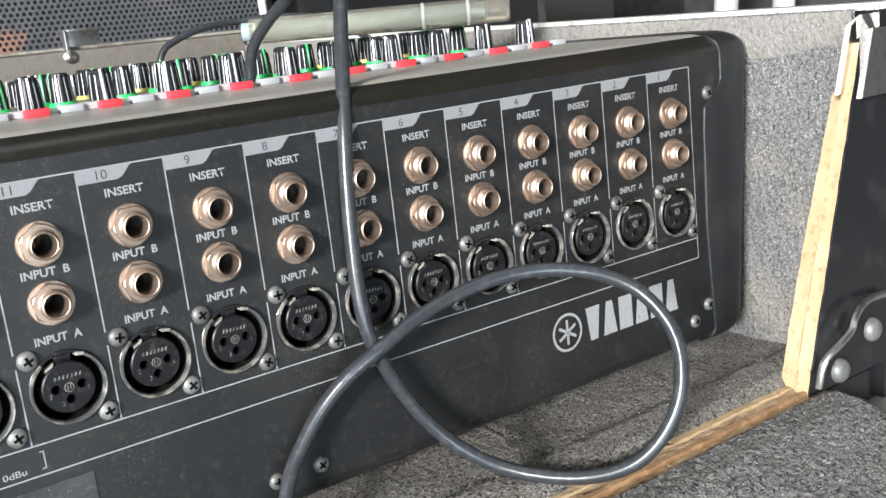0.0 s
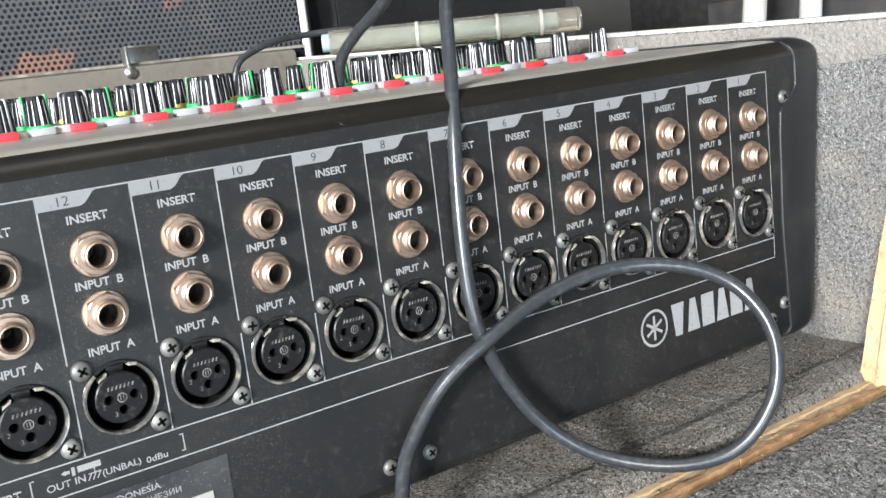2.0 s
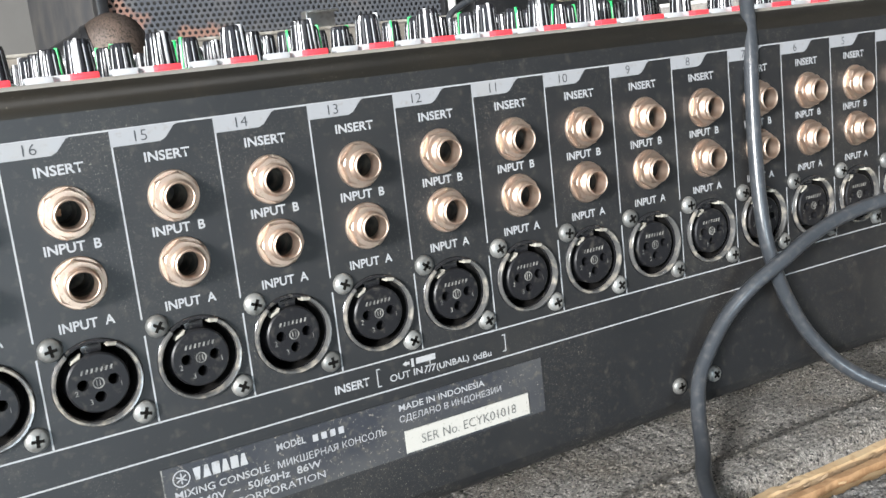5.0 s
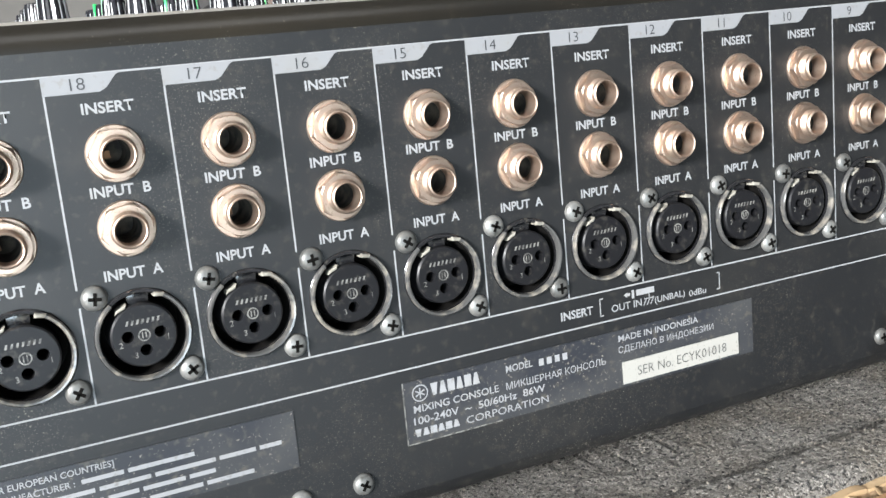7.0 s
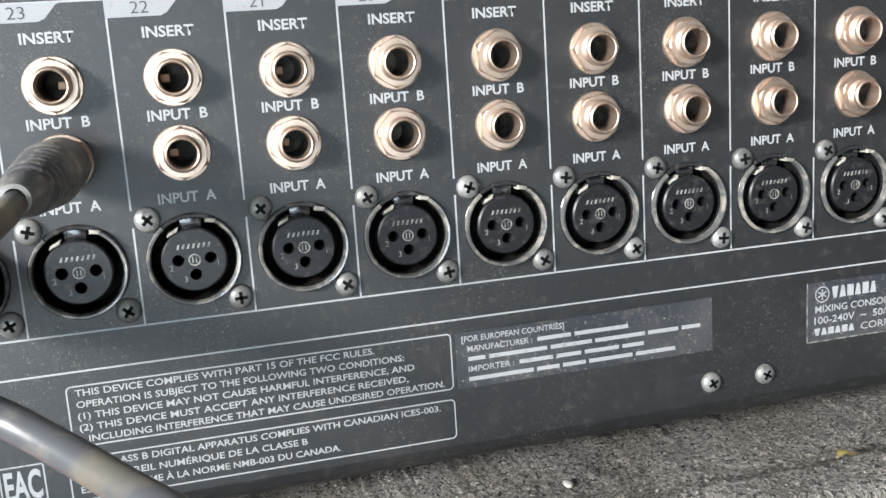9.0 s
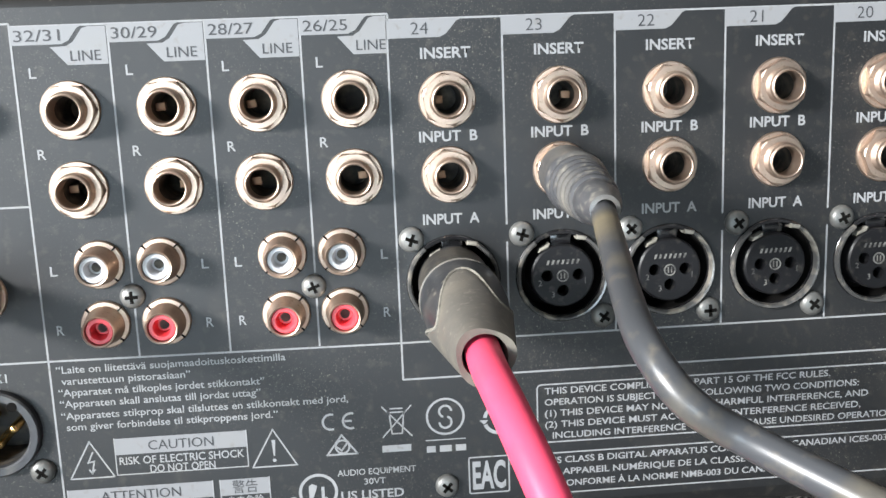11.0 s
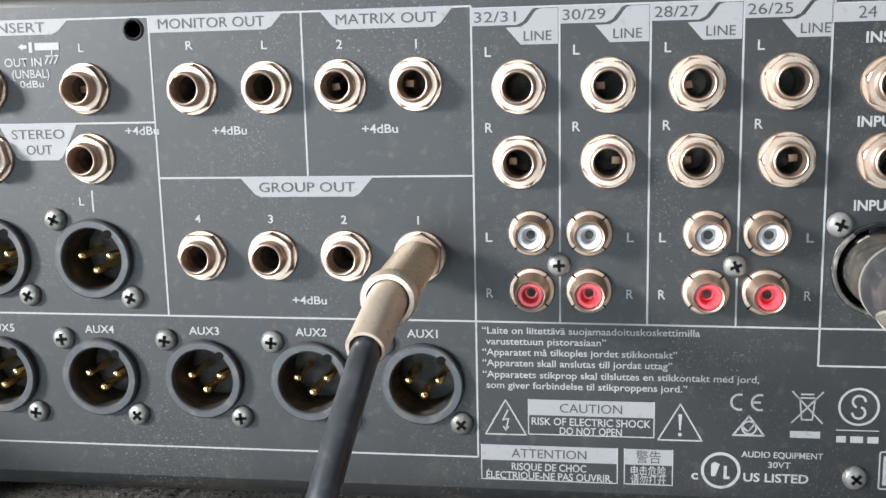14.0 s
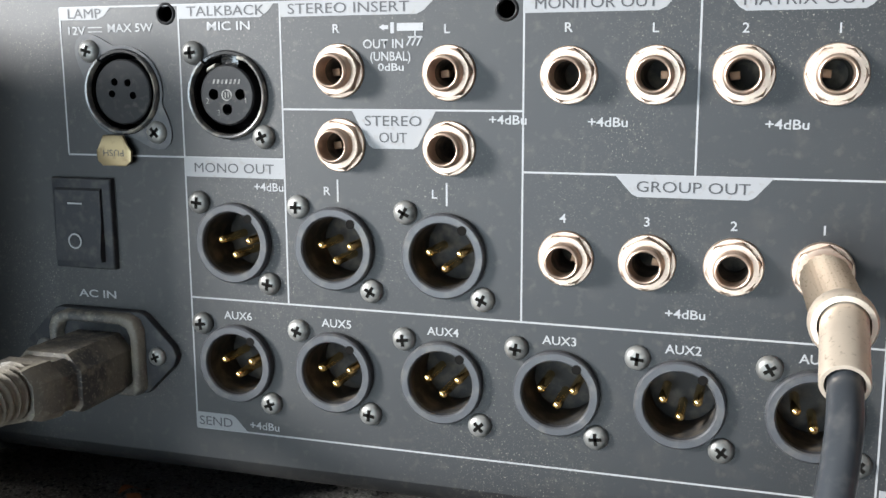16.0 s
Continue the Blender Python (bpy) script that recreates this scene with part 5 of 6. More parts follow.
wall_sheet("side_lining", 0.0535, spread([(-0.052, 0.16, 0.0013), (0.16, 0.60, 0.005)]), -0.015, rim_height, FOAM, "grey foam carpet on the case wall", 125)
wall_sheet("side_lining", -1.105, spread([(-0.052, 0.60, 0.01)]), -0.015, rim_height, FOAM, "grey foam carpet on the case wall", 16)
for xa, xb in ((0.0575, 0.070), (-1.122, -1.1095)):
    bm = bmesh.new()
    prism(bm, [(-0.0615, -0.028), (0.61, -0.028), (0.61, rim_height(0.61)), (-0.0615, rim_height(-0.0615))], xa, xb, axis=Matrix(((0, 0, 1, 0), (1, 0, 0, 0), (0, 1, 0, 0), (0, 0, 0, 1))))
    casebit("side_board", bm, LAMINATE, smooth=0)
    bm = bmesh.new()
    prism(bm, [(-0.062, rim_height(-0.062) - 0.001), (0.61, rim_height(0.61) - 0.001), (0.61, rim_height(0.61) + 0.0022), (-0.062, rim_height(-0.062) + 0.0022)], xa - 0.0015, xb + 0.002, 0.0006,
          axis=Matrix(((0, 0, 1, 0), (1, 0, 0, 0), (0, 1, 0, 0), (0, 0, 0, 1))))
    casebit("edge_rail", bm, WORNEDGE, "worn white edge strip", 30)
bm = bmesh.new()
box(bm, -1.12, 0.068, 0.602, 0.615, -0.028, 0.1855)
casebit("front_board", bm, LAMINATE, smooth=0)
bm = bmesh.new()
box(bm, -1.105, 0.053, 0.590, 0.6015, -0.012, 0.1855, 0.004)
casebit("front_lining", bm, FRONTLINE, "dusty grey-brown foam on the front wall")
bm = bmesh.new()
box(bm, -1.12, 0.068, 0.5995, 0.617, 0.1858, 0.1885, 0.0006)
casebit("edge_rail", bm, DUSTEDGE, "worn white edge strip")
# return piece of the rear wall with its slanting cut plywood edge
LEFT_CUT = -1.0370


def cut_x(z, y=-0.0435):
    t = (-0.0435 - y) / 0.0187
    return (1 - t) * (0.006 + 0.31 * z + 0.6 * z * z) + t * (-0.002 + 0.30 * z)


for name, ya, yb, mat, dx in (("return_board", -0.0515, -0.0435, PLY, 0.0), ("ply_layer", -0.0535, -0.0517, PLYDK, 0.0007), ("return_board", -0.0610, -0.0537, PLY, 0.0003), ("laminate_skin", -0.0622, -0.0612, LAMINATE, 0.0008)):
    bm = bmesh.new()
    top = 0.1215 if ya > -0.0537 else 0.1440
    zs = [-0.0085 + (top + 0.0085) * i / 26 for i in range(27)]
    left = [(cut_x(z, (ya + yb) / 2) + dx + 0.0010 * noise.noise((z * 90, ya * 50, 2)) + 0.0006 * noise.noise((z * 400, ya * 70, 4)), z) for z in zs]
    outl = [(0.090, zs[0])] + [(0.090, zs[-1])] + left[::-1]
    prism(bm, outl[::-1], -yb, -ya, axis=OUT)
    casebit(name, bm, mat, smooth=0)
W_SHAPE = ((-0.0540, 0.1222), (-0.0545, 0.1515), (-0.0588, 0.1555), (-0.0606, 0.1468), (-0.0652, 0.1500), (-0.0650, 0.1205))


def ribbon(pts, half):
    """A thin closed strip that follows a bent line."""
    one, two = [], []
    for i, p in enumerate(pts):
        a, b = pts[max(i - 1, 0)], pts[min(i + 1, len(pts) - 1)]
        d = Vector((b[0] - a[0], b[1] - a[1])).normalized()
        one.append((p[0] - d.y * half, p[1] + d.x * half))
        two.append((p[0] + d.y * half, p[1] - d.x * half))
    return one + two[::-1]


EDGE_AXIS = Matrix(((0, 0, 1, 0), (1, 0, 0, 0), (0, 1, 0, 0), (0, 0, 0, 1)))
bm = bmesh.new()
prism(bm, ribbon(W_SHAPE, 0.0008), 0.0, 0.100, 0.0, axis=EDGE_AXIS)
for v in bm.verts:
    if v.co.x < 0.05:
        v.co.x = 0.0455 + 0.30 * (v.co.z - 0.152)
casebit("edge_extrusion", bm, ALU, "aluminium hybrid edge extrusion", 30)
bm = bmesh.new()
prism(bm, ribbon(W_SHAPE, 0.0010), 0.0, 0.0014, 0.0, axis=EDGE_AXIS)
for v in bm.verts:
    v.co.x += 0.0440 + 0.30 * (v.co.z - 0.152)
casebit("cut_edge", bm, WORNEDGE, "bright sawn end of the extrusion", 0)
# the same return piece at the far end of the rear wall
for name, ya, yb, mat, dx in (("return_board", -0.0515, -0.0435, PLY, 0.0), ("ply_layer", -0.0535, -0.0517, PLYDK, -0.0007), ("return_board", -0.0610, -0.0537, PLY, -0.0003), ("laminate_skin", -0.0622, -0.0612, LAMINATE, -0.0008)):
    bm = bmesh.new()
    top = 0.1440
    zs = [-0.0085 + (top + 0.0085) * i / 26 for i in range(27)]
    right = [(LEFT_CUT + 0.02 * z + dx + 0.0010 * noise.noise((z * 90, ya * 50, 12)), z) for z in zs]
    prism(bm, [(-1.125, zs[-1]), (-1.125, zs[0])] + right, -yb, -ya, axis=OUT)
    casebit(name, bm, mat, smooth=0)
bm = bmesh.new()
prism(bm, ribbon(W_SHAPE, 0.0008), -1.125, 0.0, 0.0, axis=EDGE_AXIS)
for v in bm.verts:
    if v.co.x > -0.5:
        v.co.x = LEFT_CUT + 0.02 * v.co.z
casebit("edge_extrusion", bm, ALU, "aluminium hybrid edge extrusion", 30)
# hinge strap with two bolts
strap = bmesh.new()
sweep(strap, [(-0.001, -0.0655, -0.004), (0.0015, -0.0670, 0.008), (0.010, -0.0690, 0.0140), (0.0185, -0.0695, 0.0185), (0.0235, -0.0690, 0.0245), (0.036, -0.0670, 0.0280), (0.055, -0.0660, 0.027)], 0.0017, 8)
strap_ob = casebit("hinge_strap", strap, ALU, "bent steel hinge strap")
for x, y, z in ((0.0091, -0.0690, 0.0025), (0.0349, -0.0690, 0.0148)):
    bm = bmesh.new()
    lathe(bm, [(0.0056, 0), (0.0056, 0.0015), (0.0046, 0.0030), (0.0025, 0.0039), (0, 0.0041)], 24)
    part("bolt", bm, STEEL, case, "domed steel bolt", Matrix.Translation((x, y, z)) @ OUT)
# unseen table below the case, its pale tone picked to bounce light
bm = bmesh.new()
box(bm, -1.9, 0.5, -0.0800, 0.85, -0.075, -0.0305, 0.004)
tb = thing("table", "unseen table under the flight case, made pale to bounce light", "table", (0, 0, -0.8))
part("tabletop", bm, material("pale_tabletop", (0.42, 0.39, 0.35), 0.5, noise=[(30, 0.45, 0.7, (0.34, 0.31, 0.26))]), tb, m=Matrix.Translation((0, 0, 0.8)))
for x in (-1.8, 0.4):
    for y in (0.0, 0.75):
        bm = bmesh.new()
        box(bm, x - 0.03, x + 0.03, y - 0.03, y + 0.03, -0.8, -0.075, 0.004)
        part("leg", bm, DARKM, tb, m=Matrix.Translation((0, 0, 0.8)))


# ---- plugs and cables ----
def aim(a, b):
    """Local z from a towards b."""
    d = (Vector(b) - Vector(a)).normalized()
    return Matrix.Translation(a) @ d.to_track_quat("Z", "Y").to_matrix().to_4x4()


# long black cable looped in front of the panel
loop = thing("black_cable", "long black rubber cable hanging in a loose loop over the console", "cable", (-0.17, 0.0, -0.01))
LOOP = [(-0.1573, 0.140, 0.150), (-0.1568, 0.134, 0.1690), (-0.1540, 0.120, 0.1812), (-0.1520, 0.102, 0.1903), (-0.150, 0.080, 0.2020), (-0.150, 0.052, 0.2080), (-0.158, 0.032, 0.2010), (-0.1700, 0.0205, 0.1860),
        (-0.1797, 0.0086, 0.1648), (-0.1863, 0.0010, 0.1448), (-0.1906, -0.0028, 0.1249), (-0.1934, -0.0054, 0.1046), (-0.1954, -0.0083, 0.0841), (-0.1955, -0.0108, 0.0673), (-0.1917, -0.0110, 0.0552),
        (-0.1859, -0.0112, 0.0422), (-0.1772, -0.0137, 0.0264), (-0.1670, -0.0196, 0.0129), (-0.1561, -0.0291, 0.0036), (-0.1444, -0.0417, -0.0010), (-0.1324, -0.0540, -0.0020), (-0.1206, -0.0637, 0.0008),
        (-0.1110, -0.0699, 0.0082), (-0.1028, -0.0733, 0.0201), (-0.0976, -0.0730, 0.0321), (-0.0945, -0.0693, 0.0441), (-0.0946, -0.0631, 0.0543), (-0.0982, -0.0541, 0.0639), (-0.1063, -0.0446, 0.0706),
        (-0.1183, -0.0354, 0.0745)]
LOOP2 = [(-0.1318, -0.0277, 0.0757), (-0.1464, -0.0222, 0.0746), (-0.1621, -0.0182, 0.0712), (-0.1783, -0.0166, 0.0662), (-0.1929, -0.0158, 0.0597), (-0.2056, -0.0125, 0.0522), (-0.2164, -0.0090, 0.0422), (-0.2268, -0.0088, 0.0306),
         (-0.2345, -0.0108, 0.0213), (-0.2410, -0.0165, 0.0110), (-0.2500, -0.0270, 0.0036), (-0.2630, -0.0409, 0.0005), (-0.2750, -0.0593, -0.0005), (-0.288, -0.085, -0.0012), (-0.30, -0.13, -0.0140), (-0.30, -0.20, -0.0350)]
bm = bmesh.new()
sweep(bm, LOOP + LOOP2, 0.0028, 16, 8)
part("cable_jacket", bm, CABLE, loop, m=Matrix.Translation((0.17, 0, 0.01)), smooth=60)

# nickel jack plug in the first group output
gp = thing("nickel_jack_plug", "nickel jack plug with knurled barrel on a black cable, plugged in", "plug", (-0.7889, -0.0075, 0.0772))
inv = Matrix.Translation((0.7889, 0.0075, -0.0772))
A, B = Vector((-0.7889, -0.0072, 0.0768)), Vector((-0.7877, -0.0500, 0.0757))
ax = aim(A, B)
L1 = (B - A).length
bm = bmesh.new()
n, rows = 40, 30
rr = []
for j in range(rows + 1):
    rr.append([bm.verts.new(ax @ Vector(((0.0053 + (0.00040 if (i + j) % 2 else -0.00034)) * math.cos(2 * math.pi * i / n), (0.0053 + (0.00040 if (i + j) % 2 else -0.00034)) * math.sin(2 * math.pi * i / n), 0.001 + (L1 - 0.007) * j / rows))) for i in range(n)])
for j in range(rows):
    for i in range(n):
        bm.faces.new((rr[j][i], rr[j][(i + 1) % n], rr[j + 1][(i + 1) % n], rr[j + 1][i]))
part("knurled_barrel", bm, PLUGNICKEL, gp, m=inv, smooth=0)
bm = bmesh.new()
lathe(bm, [(0.0053, L1 - 0.0062), (0.0062, L1 - 0.0056), (0.0065, L1 - 0.0040), (0.0065, L1 - 0.0012), (0.0060, L1 - 0.0002), (0.0050, L1)], 36, axis=ax)
part("collar", bm, SATIN, gp, m=inv)
C = Vector((-0.7886, -0.0692, 0.0698))
ax2 = aim(B - (C - B) * 0.1, C)
L2 = (C - B).length * 1.1
bm = bmesh.new()
lathe(bm, [(0.0045, 0), (0.0044, L2 - 0.0006), (0.0042, L2), (0.0035, L2), (0.0033, L2 - 0.002)], 36, axis=ax2)
part("cable_sleeve", bm, SATIN, gp, m=inv)
bm = bmesh.new()
sweep(bm, [(-0.7884, -0.0655, 0.0713), (-0.7891, -0.0786, 0.0640), (-0.7915, -0.0901, 0.0514), (-0.7938, -0.1000, 0.0372), (-0.7945, -0.1095, 0.0224), (-0.795, -0.125, 0.006), (-0.797, -0.152, -0.0150), (-0.80, -0.21, -0.0370), (-0.81, -0.30, -0.0640)], 0.0031, 16, 8)
part("cable_jacket", bm, CABLE, gp, m=inv, smooth=60)

# grey moulded jack plug in channel 23
jp = thing("grey_jack_plug", "dusty grey moulded jack plug with ribbed grip on a grey cable", "plug", (ch(23), -0.0075, 0.1025))
inv = Matrix.Translation((-ch(23), 0.0075, -0.1025))
A, B = Vector((ch(23), -0.0060, 0.1016)), Vector((-0.6446, -0.0585, 0.1005))
ax = aim(A, B)
prof = [(0.0066, 0.0), (0.0069, 0.0012), (0.0070, 0.0150), (0.0073, 0.0158), (0.0074, 0.0195), (0.0070, 0.0205)]
z = 0.0215
while z < 0.044:
    r = 0.0067 - (z - 0.0215) * 0.080
    prof += [(r - 0.0003, z), (r + 0.0002, z + 0.0007), (r + 0.0003, z + 0.0019), (r + 0.0001, z + 0.0028), (r - 0.0004, z + 0.0033)]
    z += 0.0038
prof += [(0.0048, 0.0470), (0.0044, 0.0500), (0.0036, 0.0530), (0.0031, 0.0550), (0.0022, 0.0552)]
bm = bmesh.new()
lathe(bm, prof, 36, axis=ax)
part("moulded_grip", bm, PLUGGREY, jp, m=inv)
bm = bmesh.new()
sweep(bm, [(-0.6443, -0.054, 0.1008), (-0.6453, -0.063, 0.0992), (-0.6480, -0.080, 0.0966), (-0.6510, -0.100, 0.0928), (-0.6518, -0.1135, 0.0888), (-0.6478, -0.1205, 0.0824), (-0.6395, -0.1225, 0.0768), (-0.6274, -0.1348, 0.0720), (-0.6161, -0.1532, 0.0690),
           (-0.608, -0.175, 0.058), (-0.602, -0.200, 0.036), (-0.598, -0.230, 0.010), (-0.594, -0.270, -0.0350), (-0.59, -0.32, -0.0680)], 0.0026, 16, 8)
part("cable_jacket", bm, GREYCABLE, jp, m=inv, smooth=60)

# microphone plug with grey boot and pink-red cable in channel 24
xp = thing("microphone_plug", "black microphone plug with grey rubber boot on a pink-red cable", "plug", (ch(24), 0.0, 0.0738))
inv = Matrix.Translation((-ch(24), 0, -0.0738))
A, B = Vector((ch(24), 0.0, 0.0738)), Vector((-0.6698, -0.0640, 0.0735))
ax = aim(A, B)
bm = bmesh.new()
lathe(bm, [(0.0088, -0.004), (0.0093, 0.002), (0.0093, 0.012), (0.0096, 0.0125), (0.0096, 0.0190), (0.0090, 0.0192)], 40, axis=ax)
part("metal_shell", bm, DUSTRUB, xp, m=inv)
bm = bmesh.new()
lathe(bm, [(0.0092, 0.0192), (0.0099, 0.0196), (0.0101, 0.0225), (0.0099, 0.032), (0.0090, 0.038), (0.0076, 0.045), (0.0058, 0.053)], 40, axis=ax)
part("body_sleeve", bm, SLEEVE, xp, m=inv)
bm = bmesh.new()
lathe(bm, [(0.0097, 0.0188), (0.0102, 0.0190), (0.0102, 0.0196), (0.0097, 0.0198)], 40, axis=ax)
part("trim_ring", bm, RUBBER, xp, m=inv)
bm = bmesh.new()
n, rows = 72, 16
rr = []
facing = ax.to_3x3().inverted() @ Vector((-0.12, -0.60, 0.72))
TIP = math.atan2(facing.y, facing.x)
for j in range(rows + 1):
    ring = []
    for i in range(n):
        a = 2 * math.pi * i / n
        start = 0.0470 - 0.0165 * abs(math.cos(1.5 * (a - TIP))) ** 2.5 + 0.0010 * math.sin(6 * (a - TIP) + 0.6)
        t = j / rows
        zz = start + (0.0655 - start) * t
        base = 0.0104 if zz < 0.033 else 0.0105 - (zz - 0.033) * 0.140
        r = base * (0.975 + 0.025 * min(1, j / 2)) + 0.0004 * math.sin(3 * a + 1) * t
        ring.append(bm.verts.new(ax @ Vector((r * math.cos(a), r * math.sin(a), zz))))
    rr.append(ring)
rim_line = [v.co.copy() for v in rr[0]]
rr.insert(0, [bm.verts.new(v.co + (ax @ Vector((0, 0, 0.02)) - v.co).normalized() * 0.0014) for v in rr[0]])
rr.append([bm.verts.new(ax @ Vector((0.0046 * math.cos(2 * math.pi * i / n), 0.0046 * math.sin(2 * math.pi * i / n), 0.0652))) for i in range(n)])
rr.append([bm.verts.new(ax @ Vector((0.0042 * math.cos(2 * math.pi * i / n), 0.0042 * math.sin(2 * math.pi * i / n), 0.0600))) for i in range(n)])
for j in range(len(rr) - 1):
    for i in range(n):
        bm.faces.new((rr[j][i], rr[j][(i + 1) % n], rr[j + 1][(i + 1) % n], rr[j + 1][i]))
boot = part("rubber_boot", bm, RUBBER, xp, "grey rubber boot with pointed flaps", inv, 45)
bm = bmesh.new()
sweep(bm, rim_line + rim_line[:1], 0.00042, 6, 1)
part("flap_edge", bm, BOOTEDGE, boot, "pale worn edge of the flaps")
bm = bmesh.new()
sweep(bm, [(-0.6698, -0.0600, 0.0735), (-0.6695, -0.0700, 0.0722), (-0.6675, -0.0812, 0.0680), (-0.6645, -0.0930, 0.0610), (-0.6590, -0.1070, 0.0470), (-0.6510, -0.1180, 0.0320), (-0.643, -0.132, 0.0140), (-0.637, -0.152, -0.0060), (-0.632, -0.19, -0.0290), (-0.63, -0.28, -0.0560)], 0.0037, 18, 8)
part("cable_jacket", bm, PINKCABLE, xp, m=inv, smooth=60)

# dusty mains plug in the inlet
mp = thing("mains_plug", "dusty black moulded mains plug and cord in the inlet", "plug", (-0.9885, -0.003, 0.0402))
inv = Matrix.Translation((0.9885, 0.003, -0.0402))
bm = bmesh.new()
secs = [(0.000, 0.0115, 0.0085, 0.0), (-0.0225, 0.0116, 0.0086, 0.0), (-0.0240, 0.0112, 0.0082, 0.0), (-0.0246, 0.0100, 0.0072, 0.0), (-0.0300, 0.0098, 0.0070, 0.0004), (-0.0306, 0.0106, 0.0078, 0.0005), (-0.0380, 0.0100, 0.0074, 0.0010), (-0.0405, 0.0088, 0.0066, 0.0012)]
rr = []
for y, hw, hh, lift in secs:
    rr.append([bm.verts.new((-0.9918 + a * hw, y - 0.002, 0.0390 + lift + b * hh)) for a, b in
               ((-1, -0.75), (-0.85, -1), (0.85, -1), (1, -0.75), (1, 0.45), (0.62, 1), (-0.62, 1), (-1, 0.45))])
for a, b in zip(rr, rr[1:]):
    for i in range(8):
        bm.faces.new((a[i], a[(i + 1) % 8], b[(i + 1) % 8], b[i]))
bm.faces.new(rr[-1])
bmesh.ops.bevel(bm, geom=[e for e in bm.edges if len(e.link_faces) == 2 and e.calc_face_angle(0) > 0.3], offset=0.0009, segments=2, affect="EDGES", profile=0.5)
part("plug_body", bm, DUSTPLUG, mp, m=inv, smooth=35)
bm = bmesh.new()
pts = [(-0.9915, -0.0400, 0.0400), (-0.9912, -0.0470, 0.0402), (-0.9915, -0.0550, 0.0395), (-0.9935, -0.0680, 0.0365), (-0.9990, -0.0820, 0.0300), (-1.0090, -0.0960, 0.0200), (-1.0230, -0.1090, 0.0080), (-1.0400, -0.1210, -0.0090), (-1.0600, -0.1400, -0.0160), (-1.0750, -0.1800, -0.0280)]
sweep(bm, pts, lambda t: (0.0076 - 0.0038 * min(1, t * 2.6)) * (1.0 + (0.12 if int(t * 90) % 3 == 0 and t < 0.38 else 0)), 18, 10)
part("cord", bm, DUSTPLUG, mp, m=inv, smooth=50)

# thin dark cable behind the knobs
tc = thing("thin_cable", "thin dark cable lying across the control deck", "cable", (-0.14, 0.3, 0.16))
bm = bmesh.new()
sweep(bm, [(-0.146, 0.300, 0.150), (-0.1400, 0.300, 0.1726), (-0.1293, 0.300, 0.1806), (-0.1092, 0.300, 0.1868), (-0.0853, 0.300, 0.1886), (-0.0600, 0.290, 0.1890), (-0.030, 0.28, 0.1840), (0.0, 0.27, 0.165), (0.02, 0.27, 0.150)], 0.0022, 12, 8)
part("cable_jacket", bm, CABLE, tc, m=Matrix.Translation((0.14, -0.3, -0.16)), smooth=60)

# clear amber plastic tube resting on the knobs
AMBER = bpy.data.materials.new("amber_plastic")
AMBER.use_nodes = True
ab = AMBER.node_tree.nodes["Principled BSDF"]
ab.inputs["Base Color"].default_value = (0.93, 0.88, 0.77, 1)
ab.inputs["Roughness"].default_value = 0.12
ab.inputs["Transmission Weight"].default_value = 0.92
ab.inputs["IOR"].default_value = 1.2
tube = thing("plastic_tube", "clear amber plastic tube resting on the knobs", "tube", (-0.05, 0.155, 0.172))
inv = Matrix.Translation((0.05, -0.155, -0.172))
A, B = Vector((-0.0050, 0.1200, 0.1768)), Vector((-0.1230, 0.2040, 0.1798))
ax = aim(A, B)
LT = (B - A).length
bm = bmesh.new()
lathe(bm, [(0.0055, 0.0), (0.0066, 0.0008), (0.0070, 0.002), (0.0070, LT), (0.0062, LT), (0.0062, 0.002), (0.0050, 0.0012)], 36, axis=ax)
part("tube_wall", bm, AMBER, tube, m=inv)
for d in (0.022, 0.047, 0.093):
    bm = bmesh.new()
    lathe(bm, [(0.0070, d), (0.00735, d + 0.0003), (0.00735, d + 0.0018), (0.0070, d + 0.0021)], 36, axis=ax)
    part("band", bm, STICKER, tube, "pale band", inv)
bm = bmesh.new()
lathe(bm, [(0, 0.012), (0.0050, 0.014), (0.0052, LT + 0.004), (0, LT + 0.004)], 20, axis=ax)
part("filler", bm, material("pale_blue_paper", (0.26, 0.34, 0.36), 0.7), tube, "pale blue paper inside", inv)

# microphone lying on the deck, its meshed head on a raised handle
mic = thing("microphone", "dark microphone with brown wire mesh head lying on the console", "microphone", (-0.329, 0.42, 0.179))
bm = bmesh.new()
bmesh.ops.create_uvsphere(bm, u_segments=72, v_segments=40, radius=0.0225)
for v in bm.verts:
    p = v.co.normalized()
    lon, lat = math.atan2(p.y, p.x), math.asin(max(-1, min(1, p.z)))
    v.co *= 1.0 + 0.022 * math.cos(36 * lon) * math.cos(36 * lat)
part("mesh_head", bm, MESHHEAD, mic, "brown wire mesh head")
down = Vector((-0.88, 0.30, -0.30)).normalized()
ax = down.to_track_quat("Z", "Y").to_matrix().to_4x4()
bm = bmesh.new()
lathe(bm, [(0.0200, 0.0095), (0.0212, 0.0100), (0.0212, 0.0135), (0.0200, 0.0140)], 36, axis=ax)
part("band", bm, BLACK, mic, m=Matrix())
bm = bmesh.new()
lathe(bm, [(0.0, 0.012), (0.0205, 0.014), (0.0185, 0.022), (0.0150, 0.050), (0.0125, 0.150), (0.0120, 0.190), (0.0, 0.191)], 36, axis=ax)
part("handle", bm, BLACK, mic, m=Matrix())

